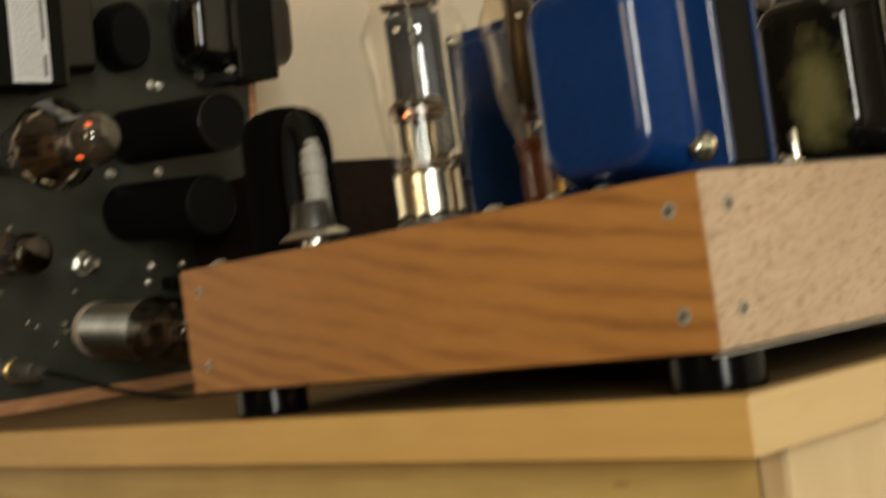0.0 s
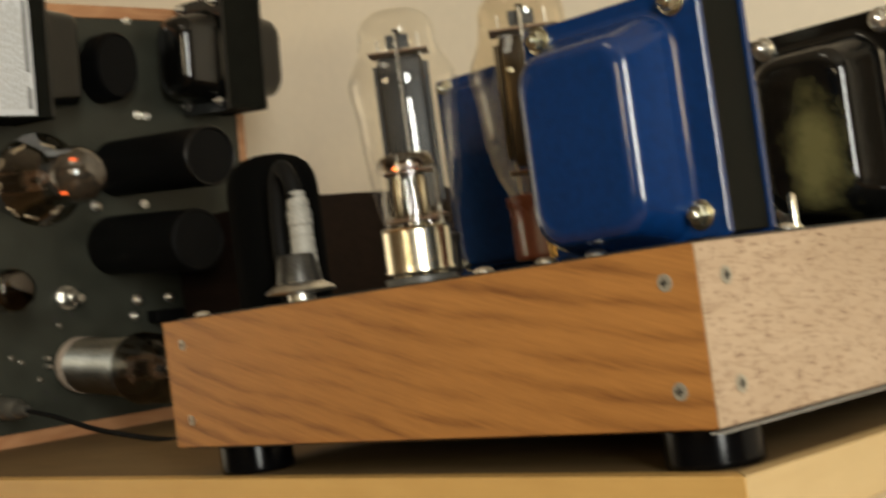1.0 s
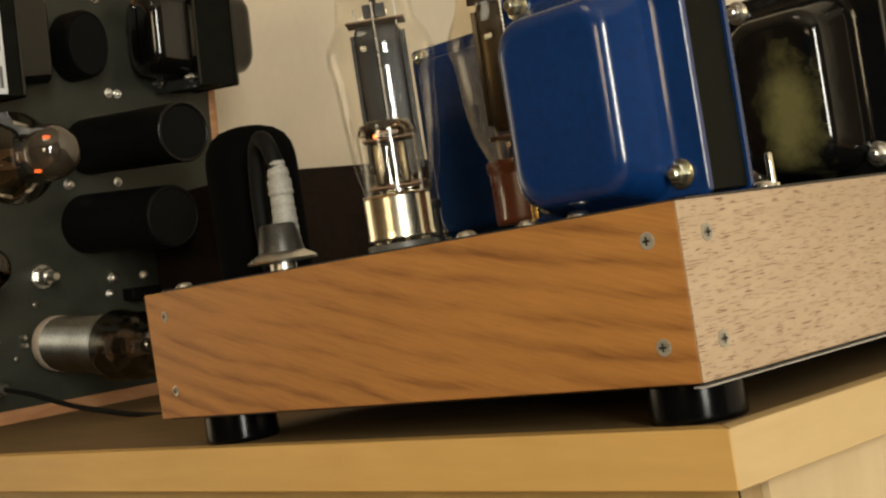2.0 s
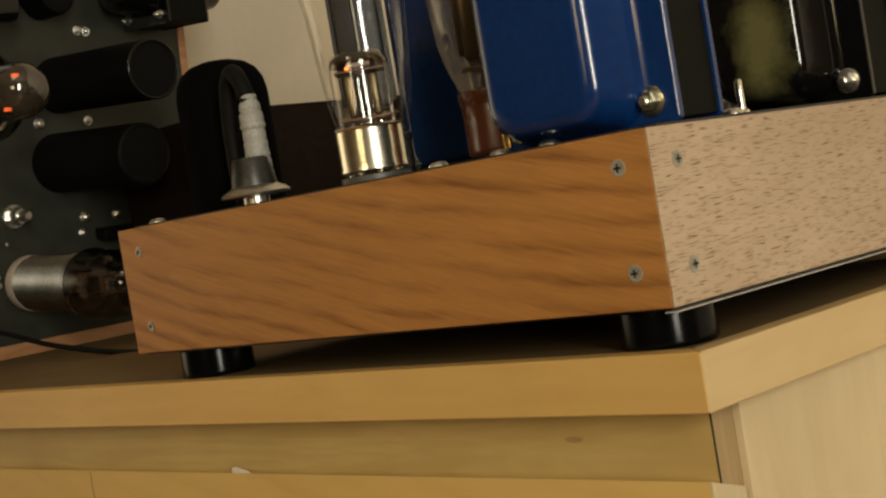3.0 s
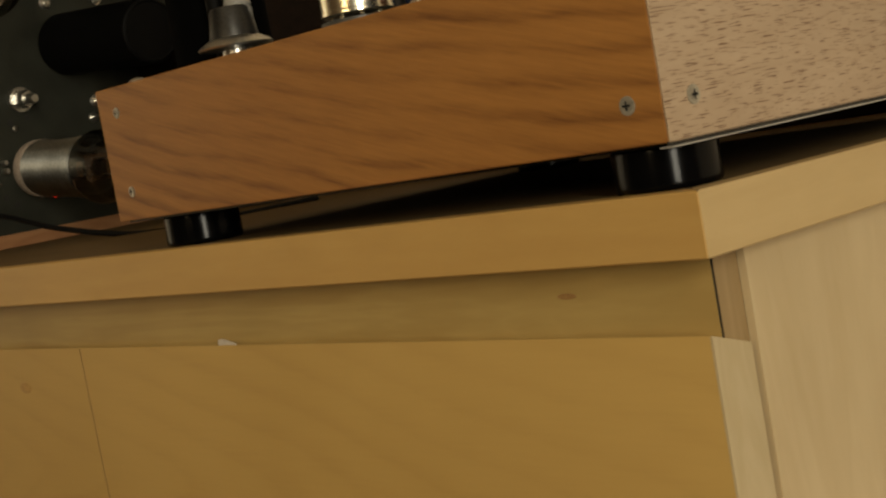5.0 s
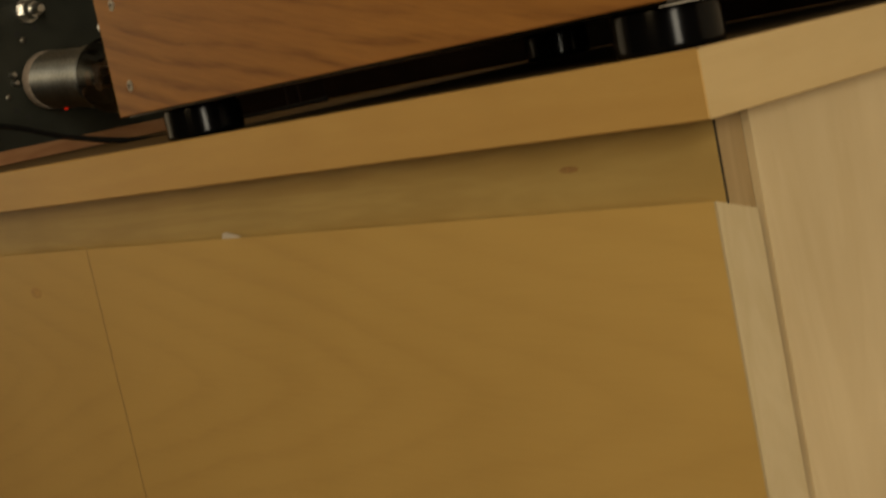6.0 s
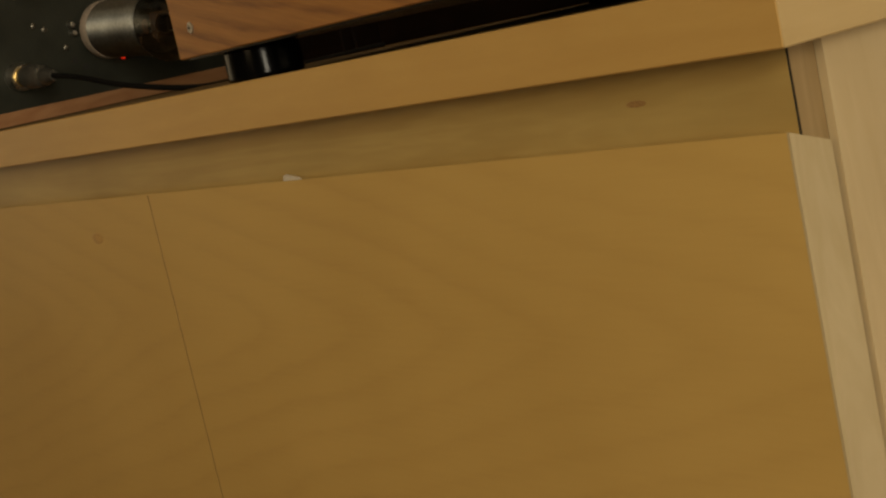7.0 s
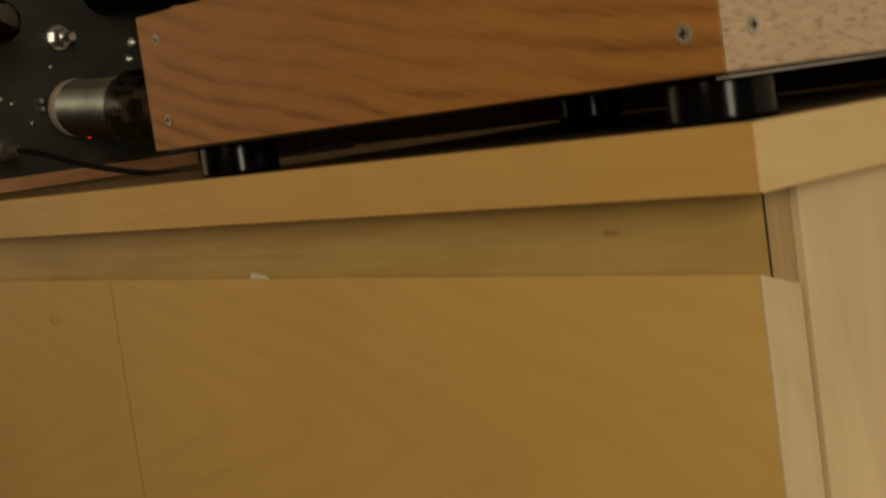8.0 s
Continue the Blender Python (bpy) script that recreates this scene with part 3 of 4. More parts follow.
bmesh.ops.scale(bmk, vec=(1, 1, 0.5), verts=bmk.verts, space=Matrix.Translation((0.573, -0.0094, 0.1015)))
part("knot", bmk, worn("faint_knot_wood", (0.47, 0.28, 0.082), 0.5, spread=0.25, size=120), cab)

scrap = thing("paper_scrap", (-0.330, 0.016, -0.0755), "small torn scrap of white paper stuck above the cabinet panel", "paper scrap")
bm = bmesh.new()
vs = [bm.verts.new(p) for p in ((-0.339, 0.0125, -0.0770), (-0.319, 0.0125, -0.0770), (-0.323, 0.0118, -0.0738), (-0.328, 0.0120, -0.0730), (-0.333, 0.0116, -0.0718), (-0.337, 0.0120, -0.0724))]
bm.faces.new(vs)
ext = bmesh.ops.extrude_face_region(bm, geom=bm.faces[:])
bmesh.ops.translate(bm, verts=[v for v in ext["geom"] if isinstance(v, bmesh.types.BMVert)], vec=(0, 0.0006, 0))
part("paper", bm, TAPE, scrap)

# ---- amplifier with the beech plinth ----
L, H, DEPTH = 0.3943, 0.075, 0.34
amp = thing("tube_amplifier", (-L / 2, DEPTH / 2, SHELF), "tube amplifier with an oiled beech plinth on rubber feet", "amplifier")
T = 0.012
part("front_board", mitred(-L, 0.0, -0.0002, 0.0, -T, T - 0.0002, -L, T, 0.0, H), OAK_FRONT, amp, "beech board with a slanting grain, warm light in its colour")
part("side_board", mitred(0.0, 0.0002, 0.0, DEPTH, -T, DEPTH, -T, T, 0.0, H), OAK_SIDE, amp, "beech board with short dark flecks, whiter light in its colour")
part("side_board", box(-L, T + 0.0002, 0.0, -L + T, DEPTH, H, 0.0009, 2), OAK_SIDE, amp)
part("back_board", box(-L + T, DEPTH - T, 0.0, -T, DEPTH, H - 0.0003, 0.0009, 2), OAK_FRONT, amp)
part("top_plate", box(-L + 0.004, 0.010, H - 0.001, -0.0015, DEPTH - 0.004, H + 0.0012), TOP_PLATE, amp, "dark metal top plate")
part("bottom_cover", box(-L + 0.004, 0.004, -0.0012, -0.004, DEPTH - 0.004, 0.001), BLACK_ENAMEL, amp, "glossy black bottom cover")
part("cover_lip", box(-0.006, 0.0015, -0.0021, 0.0002, DEPTH - 0.002, -0.0015, 0.00015, 1), worn("pale_bare_metal", (0.42, 0.40, 0.36), 0.5, metal=0.2, spread=0.3, size=90), amp, "thin bare metal edge of the bottom cover")
FOOT = [(0.0205, 0.0), (0.0215, 0.0010), (0.0217, 0.0022), (0.0217, 0.0030), (0.0215, 0.0155), (0.0214, 0.0165), (0.0204, 0.0175)]
for fx, fy in ((-0.027, 0.031), (-0.357, 0.030), (-0.035, DEPTH - 0.03), (-0.345, DEPTH - 0.03)):
    part("foot", lathe((fx, fy, SHELF), "z", FOOT, 40), RUBBER, amp, "black rubber foot", smooth=True)
for sx, sr, sm in ((-0.0166, 0.0030, SCREW_GREY), (-0.3752, 0.0025, STEEL)):
    for sz in (0.0605, 0.0159):
        wood_screw(amp, (sx, 0.0, sz), "-y", sr, sm)
for sy in (0.0190, DEPTH - 0.02):
    for sz in (0.0605, 0.0159):
        wood_screw(amp, (0.0, sy, sz), "x", 0.0031, SCREW_GREY)

# transformers on the plate
PT = H + 0.0012
transformer(amp, -0.1030, -0.0030, PT, 0.1845, 0.031, 0.034, 0.023, (0.007, 0.0165, 0.002, 0.010), BLUE, "blue enamelled transformer with zinc bolts", round_r=0.015, taper=(0.002, 0.008, 0.003, 0.005), edge=0.008, fillet=1.9)
transformer(amp, -0.0960, -0.0030, PT, 0.1830, 0.205, 0.034, 0.023, (0.009, 0.017, 0.005, 0.011), SPOTTED_BLACK, "glossy black transformer", nut=STEEL, nut_r=0.0048, round_r=0.015, taper=(0.002, 0.007, 0.003, 0.003), edge=0.008, fillet=1.9)
transformer(amp, -0.3080, -0.2000, PT, 0.2045, 0.170, 0.040, 0.006, (0.006, 0.006, 0.006, 0.006), BLUE, "larger blue enamelled transformer", nut_r=0.004)
for nx, ny in ((-0.1382, 0.02), (-0.0977, 0.02), (-0.0674, 0.02), (-0.3802, 0.02), (-0.0050, 0.075)):
    bm = lathe((nx, ny, PT), "z", [(0.0052, 0.0), (0.0050, 0.0010), (0.0036, 0.0024), (0.0, 0.0030)], 20)
    part("screw_head", bm, STEEL, amp, smooth=True)
part("capacitor", lathe((-0.3640, 0.072, PT), "z", [(0.0280, 0.0), (0.0285, 0.001), (0.0285, 0.0025), (0.0285, 0.068), (0.0282, 0.074), (0.0268, 0.0805), (0.0235, 0.0865), (0.0175, 0.0910), (0.0100, 0.0932), (0.0, 0.0937)], 48), SOOT_BLACK, amp, "black upright can", smooth=True)
part("terminal", lathe((-0.012, 0.094, PT), "z", [(0.0034, 0), (0.0034, 0.0016), (0.0019, 0.0020), (0.0018, 0.0034), (0.0018, 0.0150), (0.0012, 0.0160)], 20), CHROME, amp, "chrome stud", smooth=True)
part("solder_tag", box(-0.0935, 0.0185, PT + 0.002, -0.0895, 0.0205, PT + 0.014, 0.0006), GOLD, amp, "brass solder tag")

# ---- tubes ----


def st_tube(name, at, axis, r, z_base, z_shoulder, z_top, base_mat, frame_of, label, anode, glass_mat, base_h, base_r, plate_w, plate_top, dome=0.70, group="", glow_at=(), waist=0.55, getter=None, plate_low=None, mica_w=1.3, spark=1.0, yaw=0.75):
    """A shouldered bulb on a moulded base; heights run along the axis from the socket."""
    t = thing(name, at, label, "vacuum tube", frame_of, group)
    b0 = z_base
    part("base", lathe(at, axis, [(base_r * 0.55, 0.0), (base_r * 0.55, b0), (base_r * 0.96, b0), (base_r, b0 + 0.0015), (base_r, b0 + 0.003), (base_r, b0 + base_h * 0.77), (base_r, b0 + base_h * 0.8), (base_r * 1.05, b0 + base_h * 0.86), (base_r * 1.05, b0 + base_h), (base_r * 0.9, b0 + base_h + 0.001)], 40), base_mat, t, smooth=True)
    g0 = b0 + base_h
    prof = smooth_profile([(base_r * 0.86, g0 - 0.003), (r * waist, g0 + 0.006), (r * (waist + 0.16), g0 + (z_shoulder - g0) * 0.36), (r * 0.93, z_shoulder - (z_shoulder - g0) * 0.16),
                           (r, z_shoulder), (r * 0.95, z_shoulder + 0.009), (r * (dome + 0.05), z_shoulder + (z_top - z_shoulder) * 0.42), (r * dome, z_shoulder + (z_top - z_shoulder) * 0.58),
                           (r * dome * 0.93, z_top - (z_top - z_shoulder) * 0.20), (r * dome * 0.6, z_top - (z_top - z_shoulder) * 0.05), (0, z_top)], 6)
    bulb = part("bulb", open_lathe(at, axis, prof, 48), glass_mat, t, smooth=True)
    bulb.visible_shadow = False
    rot, c = AXES[axis], Vector(at)

    def block(w, d, h0, h1, bev, turn=0.0):
        bm = box(-w / 2, -d / 2, h0, w / 2, d / 2, h1, bev, 2)
        m = Matrix.Translation(c) @ rot.to_4x4() @ Matrix.Rotation(turn, 4, "Z")
        bmesh.ops.transform(bm, matrix=m, verts=bm.verts)
        return bm
    low = plate_low or g0 + 0.016
    a = part("anode", block(plate_w, plate_w * 0.62, low, plate_top, plate_w * 0.14, yaw), anode, t, smooth=True)
    part("anode_fin", block(plate_w * 1.22, 0.0015, low + 0.004, plate_top - 0.004, 0.0004, yaw), anode, a)
    part("mica", block(plate_w * mica_w, plate_w * 0.8, plate_top + 0.0015, plate_top + 0.0026, 0.0004, yaw), MICA, t)
    part("mica", block(plate_w * 1.2, plate_w * 0.9, low - 0.004, low - 0.003, 0.0004, yaw), MICA, t)
    bm = None
    for k in range(4):
        ang = 0.6 + k * math.pi / 2
        p = c + rot @ Vector((plate_w * 0.5 * math.cos(ang), plate_w * 0.4 * math.sin(ang), g0 - 0.002))
        q = c + rot @ Vector((plate_w * 0.5 * math.cos(ang), plate_w * 0.4 * math.sin(ang), plate_top + 0.012))
        bm = hose([p, (p + q) / 2, q], 0.0007, 6, bm, 2)
    part("support_rod", bm, STEEL, t)
    part("stem_press", block(base_r * 0.9, base_r * 0.4, g0 - 0.002, g0 + 0.016, base_r * 0.15, yaw), getter or GLASS_AMBER, t, smooth=True)
    bm = block(plate_w * 0.5, 0.0012, plate_top + 0.005, plate_top + 0.013, 0.0004, yaw)
    join(bm, block(plate_w * 0.22, 0.0016, plate_top + 0.004, plate_top + 0.016, 0.0004, 1.9))
    part("getter", bm, ANODE, t)
    for off, h in glow_at:
        p = c + rot @ Vector((off[0], off[1], h))
        part("filament", box(p.x - 0.001 * spark, p.y - 0.0019 * spark, p.z - 0.0009 * spark, p.x + 0.001 * spark, p.y + 0.0019 * spark, p.z + 0.0009 * spark, 0.0006 * spark, 2), FILAMENT, t, "glowing orange filament")
    return t


# dark-plated tube and the brown-based tube on the front amplifier
st_tube("vacuum_tube", (-0.2470, 0.085, PT), "z", 0.0310, 0.004, 0.112, 0.158, BLACK_BASE, F1, "tall clear shouldered vacuum tube with a dark grey anode", ANODE, GLASS, 0.022, 0.0200, 0.026, 0.130, 0.72, waist=0.66)
st_tube("vacuum_tube", (-0.1510, 0.085, PT), "z", 0.0310, 0.004, 0.098, 0.146, BROWN_BASE, F1, "shouldered vacuum tube with a brown base and glowing filament", ANODE_BROWN, GLASS_AMBER, 0.033, 0.0195, 0.027, 0.121, 0.74, waist=0.68,
        glow_at=(((-0.012, -0.010), 0.124),))


def straight_tube(at, axis, r, base_h, top, base_mat, frame_of, label, glass_mat, lift=0.003, anode=ANODE, glow_on=True, group="", getter_top=False, flash=None, plate=0.40):
    """A straight-sided octal tube with a domed bulb."""
    t = thing("vacuum_tube", at, label, "vacuum tube", frame_of, group)
    part("socket", lathe(at, axis, [(r * 1.05, 0.0), (r * 1.05, lift * 0.6), (r * 0.95, lift * 0.7)], 32), SOCKET_GREY, t, smooth=True)
    rot, c = AXES[axis], Vector(at)
    for k in range(8):
        a = k * math.pi / 4 + 0.2
        p = c + rot @ Vector((r * 0.72 * math.cos(a), r * 0.72 * math.sin(a), lift * 0.6))
        part("pin", lathe(p, axis, [(0.0012, 0.0), (0.0012, lift * 0.9)], 8), CHROME, t, smooth=True)
    part("base", lathe(at, axis, [(r * 0.96, lift), (r * 1.02, lift + 0.0008), (r * 1.02, lift + 0.002), (r, lift + 0.0030), (r, lift + 0.0038), (r, lift + base_h - 0.0024), (r, lift + base_h - 0.0015), (r * 1.03, lift + base_h - 0.0008), (r * 0.97, lift + base_h)], 48), base_mat, t, smooth=True)
    g = lift + base_h
    gr = r * 0.88
    prof = [(gr, g - 0.002), (gr, g + (top - g) * 0.35)]
    prof += smooth_profile([(gr, g + (top - g) * 0.72), (gr * 0.97, top - gr * 0.42), (gr * 0.80, top - gr * 0.16), (gr * 0.45, top - 0.0015), (0, top)], 6)
    bulb = part("bulb", open_lathe(at, axis, prof, 48), glass_mat, t, smooth=True)
    bulb.visible_shadow = False
    if getter_top:
        part("getter_flash", open_lathe(at, axis, smooth_profile([(gr * 0.96, top - gr * 0.55), (gr * 0.93, top - gr * 0.38), (gr * 0.76, top - gr * 0.18), (gr * 0.42, top - 0.0028), (0, top - 0.0012)], 10), 40), flash or GETTER, t, smooth=True)

    def block(w, d, h0, h1, bev, x=0.0):
        bm = box(x - w / 2, -d / 2, h0, x + w / 2, d / 2, h1, bev, 2)
        bmesh.ops.transform(bm, matrix=Matrix.Translation(c) @ rot.to_4x4() @ Matrix.Rotation(0.75, 4, "Z"), verts=bm.verts)
        return bm
    hi = top - gr * 0.85
    for x in (-r * 0.36, r * 0.36):
        part("anode", block(r * plate, r * 0.6, g + (top - g) * 0.12, hi, r * 0.1, x), anode, t, smooth=True)
    part("mica", block(r * 1.45, r * 1.1, hi + 0.001, hi + 0.002, 0.0004), MICA, t)
    part("mica", block(r * 1.45, r * 1.1, g + (top - g) * 0.08, g + (top - g) * 0.08 + 0.001, 0.0004), MICA, t)
    part("getter", block(r * 0.7, r * 0.16, hi + 0.004, hi + 0.007, 0.0006), STEEL, t)
    if glow_on:
        p = c + rot @ Vector((-r * 0.2, -r * 0.3, hi + 0.004))
        part("filament", lathe(p, axis, [(0.0, -0.0010), (0.0010, -0.0006), (0.0010, 0.0006), (0.0, 0.0010)], 10), FILAMENT, t, "glowing orange filament")
    return t


straight_tube((-0.2040, 0.040, PT), "z", 0.0182, 0.024, 0.0705, CHROME, F1, "small clear vacuum tube with a pale gold metal base", GLASS, lift=0.0055, plate=0.24, anode=PALE_PLATE, getter_top=True, flash=GLASS_FLASH)

# ---- plug and cable on the front amplifier ----
COLLAR_GREY = worn("dark_grey_collar_metal", (0.060, 0.058, 0.053), 0.38, metal=0.8, spread=0.3, size=120)
CORD_GREY = worn("dusty_black_cord", (0.0035, 0.0032, 0.0027), 0.7, spread=0.4, size=80)
CORD_GREY.node_tree.nodes["Principled BSDF"].inputs["Specular IOR Level"].default_value = 0.12
plug = thing("audio_cable", (-0.2945, 0.030, PT), "grey-sleeved audio plug with a black cable standing in its jack", "cable")
c = (-0.2945, 0.030, PT)
part("jack_flange", lathe(c, "z", [(0.0075, 0.0), (0.0075, 0.004), (0.0195, 0.0050), (0.0200, 0.0060), (0.0185, 0.0075), (0.0105, 0.0120)], 40), STEEL, plug, "bright conical metal flange", smooth=True)
part("collar", lathe(c, "z", [(0.0132, 0.0105), (0.0108, 0.0250), (0.0098, 0.0264)], 28), COLLAR_GREY, plug, "dark grey tapered collar", smooth=True)
part("sleeve", lathe((-0.2920, 0.034, PT), "z", [(0.0076 - 0.0018 * k / 40 + 0.00045 * math.sin(k * 1.9) * math.sin(k * 0.43) + (0.0006 if 24 < k < 32 else 0) - (0.0012 if k > 36 else 0), 0.012 + 0.050 * k / 40) for k in range(41)], 24), GREY_SLEEVE, plug, "ribbed grey sleeve", smooth=True)
part("cord", hose([(-0.2920, 0.034, PT + 0.058), (-0.2965, 0.034, PT + 0.070), (-0.3050, 0.036, PT + 0.077), (-0.3150, 0.039, PT + 0.071), (-0.3210, 0.041, PT + 0.050), (-0.3230, 0.042, PT + 0.025), (-0.3240, 0.044, PT + 0.002)], 0.0050), CORD_GREY, plug, "black cable in an arch", smooth=True)

# ---- dark box, and an added low board that darkens the gap behind ----
board = thing("dark_box", (-0.825, 0.495, SHELF), "dark brown stained wooden box behind the amplifier", "box")
part("front", box(-0.92, 0.360, SHELF, -0.73, 0.374, 0.1836, 0.001, 1), DARK_WOOD, board)
part("back", box(-0.92, 0.616, SHELF, -0.73, 0.630, 0.1836, 0.001, 1), DARK_WOOD, board)
for bx in (-0.92, -0.744):
    part("side", box(bx, 0.3744, SHELF, bx + 0.014, 0.6156, 0.1836, 0.001, 1), DARK_WOOD, board)
part("lid", box(-0.9056, 0.3746, 0.1700, -0.7446, 0.6154, 0.1832, 0.0006, 1), DARK_WOOD, board)
# Made-up board that hides the lit wall seen under the amplifier.
low = thing("gap_blocker", (-0.36, 0.40, SHELF), "low dark board added to keep the gap under the amplifier black", "board")
part("blocker_plank", box(-0.72, 0.395, SHELF, 0.0, 0.411, 0.052, 0.0015, 2), DARK_WOOD, low)

# ---- amplifier standing on its side; coordinates: off the plate, along it, up it ----
PW, PV0, PV1 = 0.432, 0.015, 0.472
side = thing("side_standing_amplifier", (-0.05, 0.25, 0.0), "grey metal amplifier chassis with a wooden frame standing on its side", "amplifier", F2)
FR = 0.013
part("chassis_plate", box(-0.0025, PV0 + FR * 0.5, FR * 0.5, 0.0, PV1 - FR * 0.5, PW - FR * 0.5), PLATE_GREY, side, "grey metal chassis plate with drilled holes drawn as dark discs")
part("frame_rail", box(-0.09, PV0, 0.0, 0.0022, PV1, FR, 0.0008, 1), FRAME_RED, side, "reddish timber")
part("frame_rail", box(-0.09, PV0, PW - FR, 0.0022, PV1, PW, 0.0008, 1), FRAME_RED, side, "reddish timber")
part("frame_stile", box(-0.09, PV0, FR + 0.0003, 0.0020, PV0 + FR, PW - FR - 0.0003, 0.0008, 1), FRAME_RED, side, "reddish timber")
part("frame_stile", box(-0.09, PV1 - FR * 0.7, FR + 0.0003, 0.0020, PV1, PW - FR - 0.0003, 0.0008, 1), FRAME_RED, side, "reddish timber")
part("back_cover", box(-0.088, PV0 + FR, FR, -0.086, PV1 - FR, PW - FR), BLACK_ENAMEL, side)

UF = 0.085
tr1 = transformer(side, 0.004, UF, 0.3090, 0.4270, 0.1200, 0.0770, 0.026, (0.010, 0.010, 0.012, 0.012), BROWNISH_BELL, "dark transformer with a printed white label", nut=STEEL, nut_r=0.0042, round_r=0.012, taper=(0.003, 0.006, 0.003, 0.003), back_depth=0.042)
label = part("paper_label", box(UF - 0.0012, 0.1405, 0.3125, UF + 0.0002, 0.1790, 0.4250, 0.0004, 1), PAPER, tr1, "white printed paper label")
bm = None
rnd = random.Random(4)
for row in range(7):
    v0 = 0.1455 + row * 0.0042
    w = 0.318
    while w < 0.418 - rnd.random() * 0.02:
        ln = 0.003 + rnd.random() * 0.006
        bm = box(UF + 0.0003, v0, w, UF + 0.0005, v0 + 0.0014, w + ln, 0, 2, bm)
        w += ln + 0.0016
part("print", bm, INK_FAINT, label)
bm = box(UF + 0.0003, 0.1722, 0.318, UF + 0.0005, 0.1752, 0.338)
part("print_bar", box(UF + 0.0003, 0.1722, 0.352, UF + 0.0005, 0.1752, 0.418, 0, 2, bm), INK, label)
bm = open_lathe((UF + 0.0003, 0.1480, 0.4180), "x", [(0.0040, 0.0), (0.0040, 0.0003), (0.0031, 0.0003)], 24)
part("print_ring", bm, INK, label)

tr2 = transformer(side, 0.004, UF, 0.3165, 0.4350, 0.3930, 0.0500, 0.040, (0.008, 0.010, 0.012, 0.014), BLACK_ENAMEL, "glossy black transformer", nut=STEEL, nut_r=0.0035, round_r=0.020, taper=(0.003, 0.004, 0.004, 0.004), back_depth=0.040, edge=0.014)
for v, w in ((0.3380, 0.3200), (0.3480, 0.3190), (0.3330, 0.4180)):
    hexnut((0.0, v, w), "x", 0.0035, 0.004, side, STEEL, "nut")


def can(at, r, length, label, mat=MATT_BLACK, rim=0.003):
    return part("capacitor", lathe(at, "x", [(r * 0.92, 0.0), (r, 0.004), (r, 0.0055), (r, length - rim - 0.0015), (r, length - rim), (r * 0.97, length - rim * 0.3), (r * 0.90, length), (r * 0.86, length - 0.0012), (0.0, length - 0.0012)], 48), mat, side, label, smooth=True)


can((0.0, 0.3065, 0.2650), 0.0285, 0.172, "black sleeved capacitor can")
part("crimp_ring", open_lathe((0.0, 0.3065, 0.2650), "x", [(0.0271 + 0.0017 * math.cos(radians(a)), 0.1706 + 0.0017 * math.sin(radians(a))) for a in range(-30, 151, 15)], 64), RIM_BLACK, side, "glossy rim", smooth=True)
can((0.0, 0.2956, 0.1870), 0.0300, 0.158, "black sleeved capacitor can")
oval = can((0.0, 0.2960, 0.3660), 0.0310, 0.040, "black oval can with a rounded rim", rim=0.010)
oval.data.transform(Matrix.Translation((0.05, 0.046, 0.366)) @ Matrix.Diagonal((1, 0.80, 1.12, 1)) @ Matrix.Translation((-0.05, -0.046, -0.366)))

for v, w, r in ((0.3205, 0.1286, 0.0045), (0.3584, 0.1278, 0.0042), (0.4505, 0.1199, 0.0042), (0.2811, 0.2281, 0.0045), (0.3379, 0.2272, 0.0035), (0.1150, 0.0137, 0.0040), (0.3150, 0.1130, 0.0035)):
    hexnut((0.0, v, w), "x", r, 0.004, side, STEEL, "nut")
hexnut((0.0, 0.2390, 0.1390), "x", 0.0090, 0.016, side, STEEL, "terminal_post", stud=1.8)
for v, w in ((0.142, 0.1802), (0.1658, 0.1799), (0.109, 0.152), (0.150, 0.118), (0.2042, 0.0613), (0.176, 0.086), (0.186, 0.081), (0.2300, 0.1120), (0.1150, 0.2480), (0.1150, 0.2350), (0.122, 0.241)):
    bm = lathe((0.0, v, w), "x", [(0.0030, 0.0), (0.0028, 0.0008), (0.0016, 0.0014), (0.0, 0.0016)], 14)
    part("screw_head", bm, STEEL_DULL, side, smooth=True)
# Discs laid on the plate, the holes' shade put into their colour.
for v, w in ((0.2255, 0.1180), (0.2440, 0.1215), (0.2100, 0.0480), (0.2200, 0.0400), (0.1080, 0.1340)):
    part("hole_shade_disc", lathe((0.0, v, w), "x", [(0.0028, 0.0), (0.0026, 0.0004)], 14), RECESS_SHADE, side)
part("bracket", box(0.0, 0.330, 0.104, 0.020, 0.460, 0.116, 0.001, 1), MATT_BLACK, side, "black angle bracket")
# knob, jack and indicator
kn = part("knob", lathe((0.0, 0.1090, 0.0850), "x", [(0.0185, 0.0), (0.0185, 0.004), (0.0170, 0.006), (0.0120, 0.010), (0.0110, 0.0105), (0.0105, 0.026), (0.0095, 0.027)], 40), MATT_BLACK, side, "black control knob with a silver skirt", smooth=True)
part("skirt", lathe((0.0, 0.1090, 0.0850), "x", [(0.0198, 0.0), (0.0198, 0.0050), (0.0130, 0.0110), (0.0128, 0.0100)], 40), STEEL, kn, smooth=True)
part("knob_cap", lathe((0.0, 0.1090, 0.0850), "x", [(0.0088, 0.022), (0.0088, 0.030), (0.0080, 0.031), (0.0, 0.031)], 36), STEEL, kn, "spun metal cap", smooth=True)
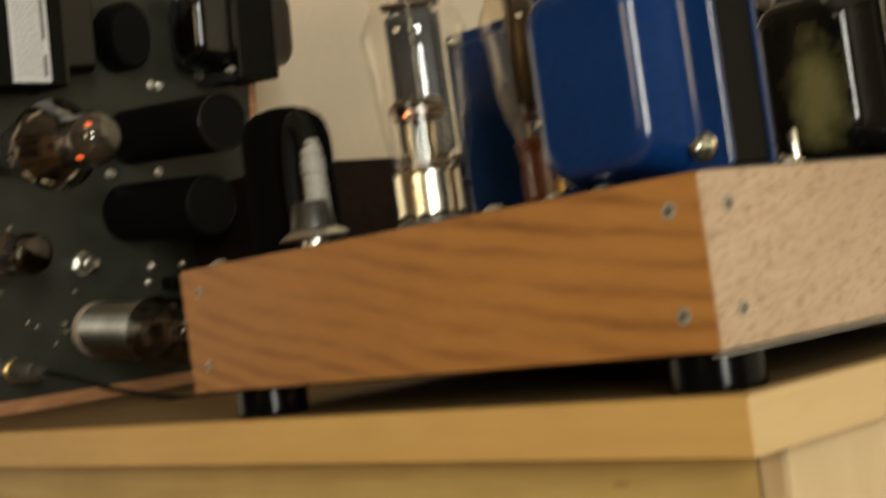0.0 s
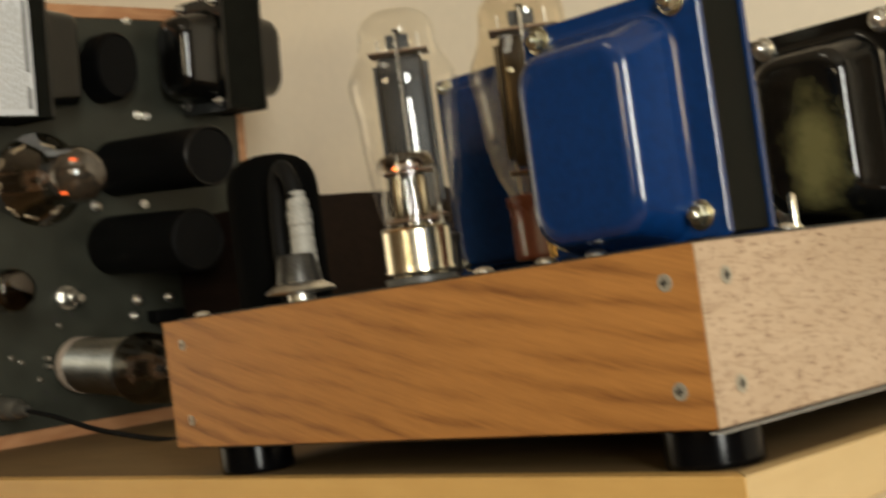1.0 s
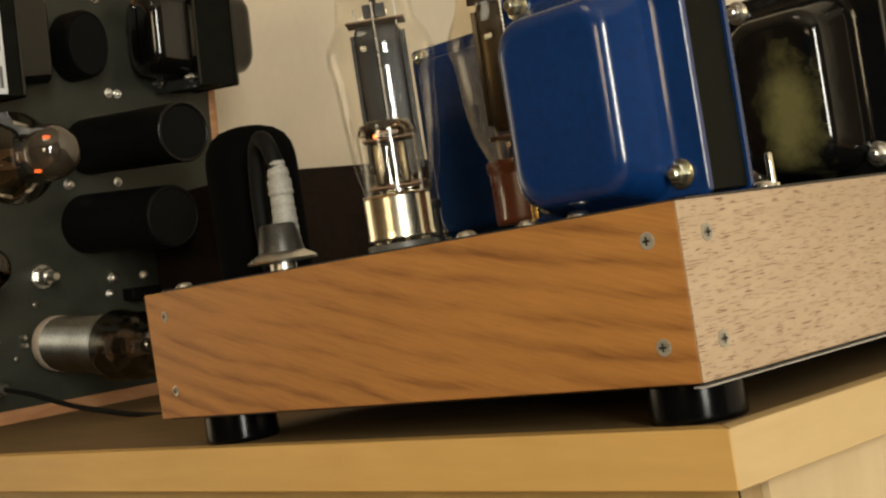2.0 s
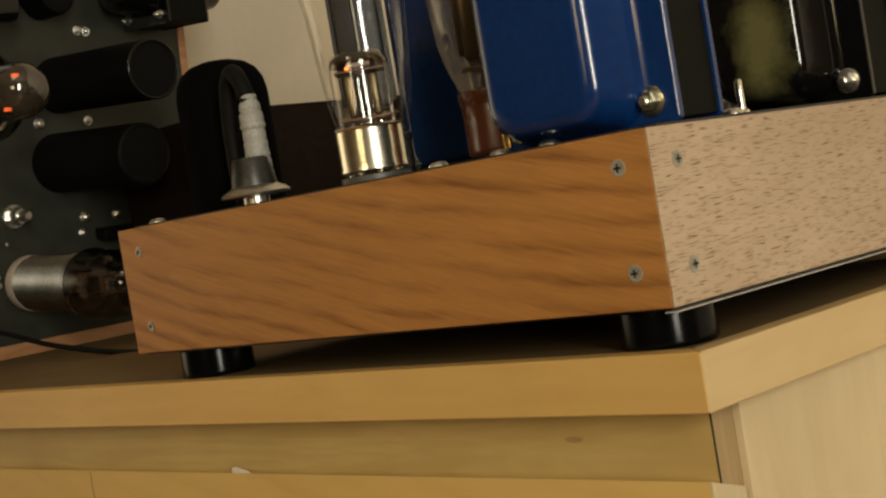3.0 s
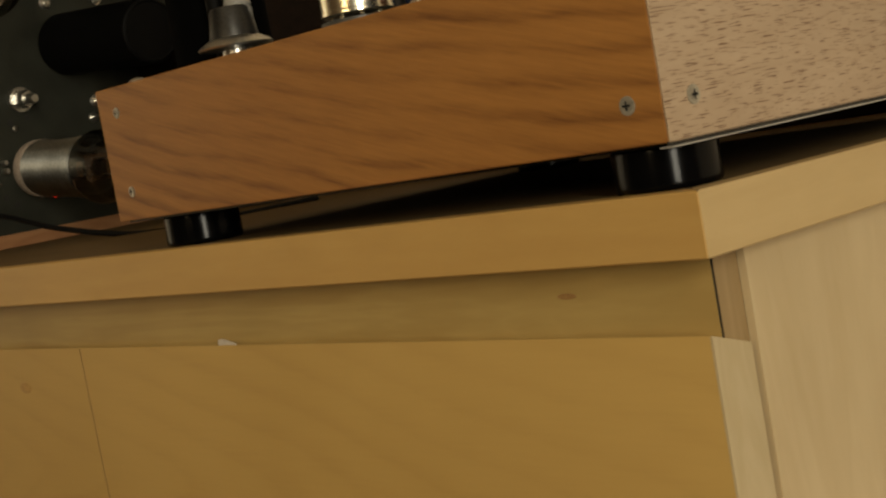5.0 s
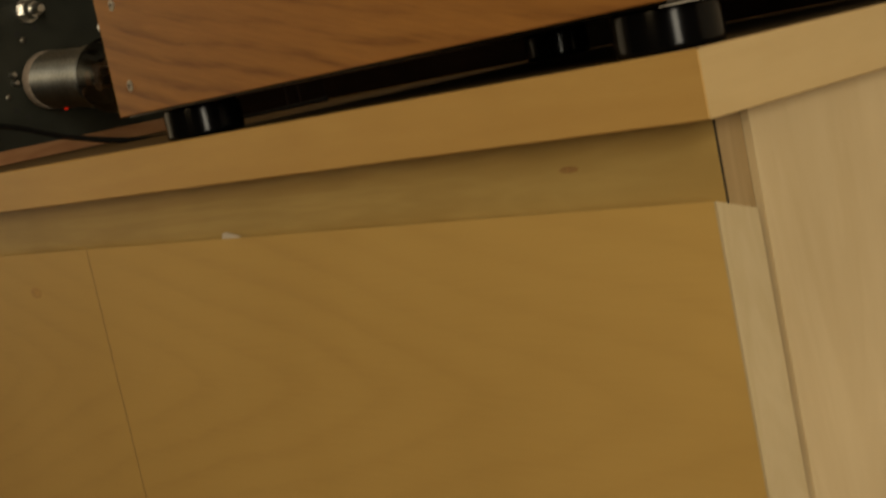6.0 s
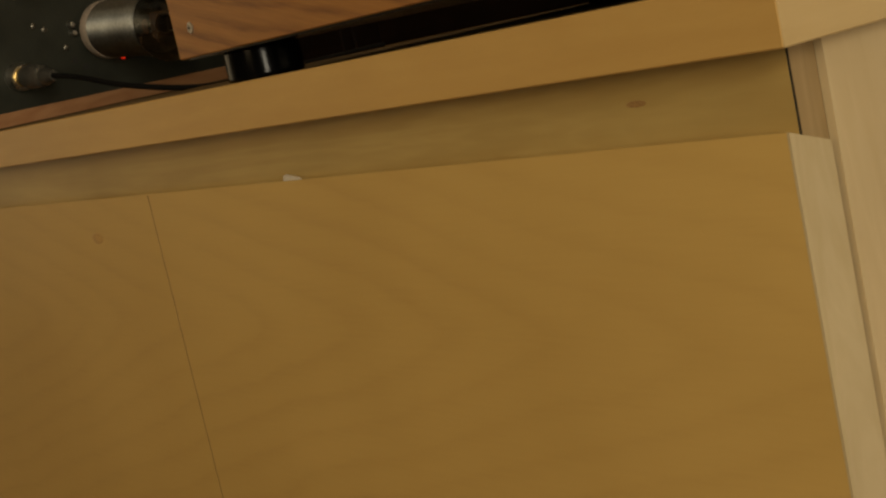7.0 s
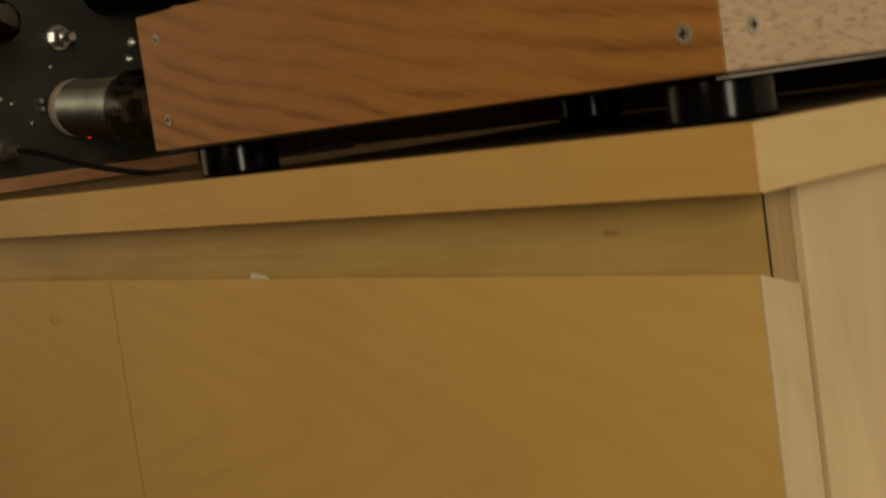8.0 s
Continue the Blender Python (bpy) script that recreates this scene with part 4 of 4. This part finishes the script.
part("indicator", lathe((0.0, 0.2603, 0.0425), "x", [(0.0020, 0.0), (0.0020, 0.002), (0.0012, 0.003), (0.0, 0.0034)], 16), LED_RED, side, "small red indicator lamp", smooth=True)
cord = thing("audio_cable", (0.0, 0.1510, 0.0430), "black audio cable with a gold-tipped grey plug", "cable", F2)
part("jack_ring", lathe((0.0, 0.1510, 0.0430), "x", [(0.0130, 0.0), (0.0130, 0.010), (0.0115, 0.013), (0.0090, 0.013)], 32), STEEL, cord, smooth=True)
part("tip_ring", lathe((0.0, 0.1510, 0.0430), "x", [(0.0095, 0.010), (0.0095, 0.022), (0.0085, 0.024)], 32), GOLD, cord, "gold-plated ring", smooth=True)
part("plug_body", lathe((0.0, 0.1510, 0.0430), "x", [(0.0105, 0.022), (0.0110, 0.026), (0.0100, 0.052), (0.0075, 0.055), (0.0082, 0.058), (0.0065, 0.066), (0.0045, 0.073)], 32), PLUG_GREY, cord, "grey metal plug body", smooth=True)
part("cord", hose([(0.068, 0.1510, 0.0430), (0.120, 0.1520, 0.0400), (0.190, 0.1600, 0.0300), (0.270, 0.1850, 0.0230), (0.330, 0.2300, 0.0290), (0.360, 0.3000, 0.0330)], 0.0024), CABLE_BLACK, cord, smooth=True)

# its tubes
# Pale colour of added arcs that imitate glints on the bulb's glass.
GLINT_PALE = worn("pale_glint", (0.75, 0.70, 0.58), 0.25, metal=0.3, spread=0.3, size=200)
big_tube = st_tube("vacuum_tube", (0.0, 0.1620, 0.2520), "x", 0.0420, 0.006, 0.112, 0.205, BLACK_BASE, F2, "large clear shouldered vacuum tube with glowing filaments", ANODE_BROWN, GLASS_BROWN, 0.030, 0.0200, 0.024, 0.098, 0.60,
        glow_at=(((0.003, 0.0140), 0.168), ((-0.008, -0.0150), 0.168)), group="tubes of the side-standing amplifier", mica_w=0.7, spark=1.7, yaw=0.0)
for k, (a, h, rad) in enumerate(((1.9, 0.110, 0.033), (2.5, 0.098, 0.034), (4.3, 0.104, 0.034), (3.9, 0.092, 0.033), (5.0, 0.112, 0.032), (0.9, 0.106, 0.034), (3.1, 0.080, 0.024), (2.8, 0.064, 0.020), (3.5, 0.058, 0.021))):
    pts = [(h + 0.003 * math.sin(j * 1.7), 0.1620 + rad * math.cos(a + j * 0.14), 0.2520 + rad * math.sin(a + j * 0.14)) for j in range(4)]
    part("glint_arc", hose(pts, 0.0016, 8, None, 4), GLINT_PALE, big_tube, "pale arc standing for a glint on the glass", smooth=True)
part("smoke_deposit", open_lathe((0.0, 0.1620, 0.2520), "x", smooth_profile([(0.0243, 0.170), (0.0235, 0.182), (0.0205, 0.192), (0.0145, 0.1995), (0.0070, 0.2030), (0, 0.2038)], 5), 40), smoke("grey_smoke_deposit", (0.16, 0.145, 0.135), 0.45), big_tube, "grey smoky deposit inside the dome", smooth=True)
straight_tube((0.0, 0.1340, 0.1550), "x", 0.0225, 0.030, 0.112, GLASS_DARK_BASE, F2, "small dark vacuum tube with a glossy base", GLASS_SMOKE, lift=0.006, anode=ANODE_BROWN, glow_on=False, group="tubes of the side-standing amplifier", getter_top=True)
worn_tube = st_tube("vacuum_tube", (0.0, 0.2450, 0.0715), "x", 0.0320, 0.006, 0.155, 0.205, SPUN_METAL, F2, "smoky shouldered vacuum tube with a grey metal sleeve", ANODE_BROWN, GLASS_DEEP, 0.103, 0.0275, 0.026, 0.145, 0.74, group="tubes of the side-standing amplifier", waist=0.90, mica_w=0.7, yaw=0.0)
part("label_band", lathe((0.0, 0.2450, 0.0715), "x", [(0.0255, 0.0055), (0.0272, 0.0062), (0.0279, 0.0080), (0.0279, 0.020), (0.0276, 0.0205)], 40), worn("faded_pink_grey_paper", (0.38, 0.31, 0.25), 0.6, spread=0.35, size=90), worn_tube, "faded paper band", smooth=True)
for v, w in ((0.2121, 0.0815), (0.2128, 0.0735)):
    part("screw_head", lathe((0.0, v, w), "x", [(0.0031, 0.0), (0.0031, 0.005), (0.0022, 0.0065), (0.0, 0.0070)], 16), STEEL, side, smooth=True)
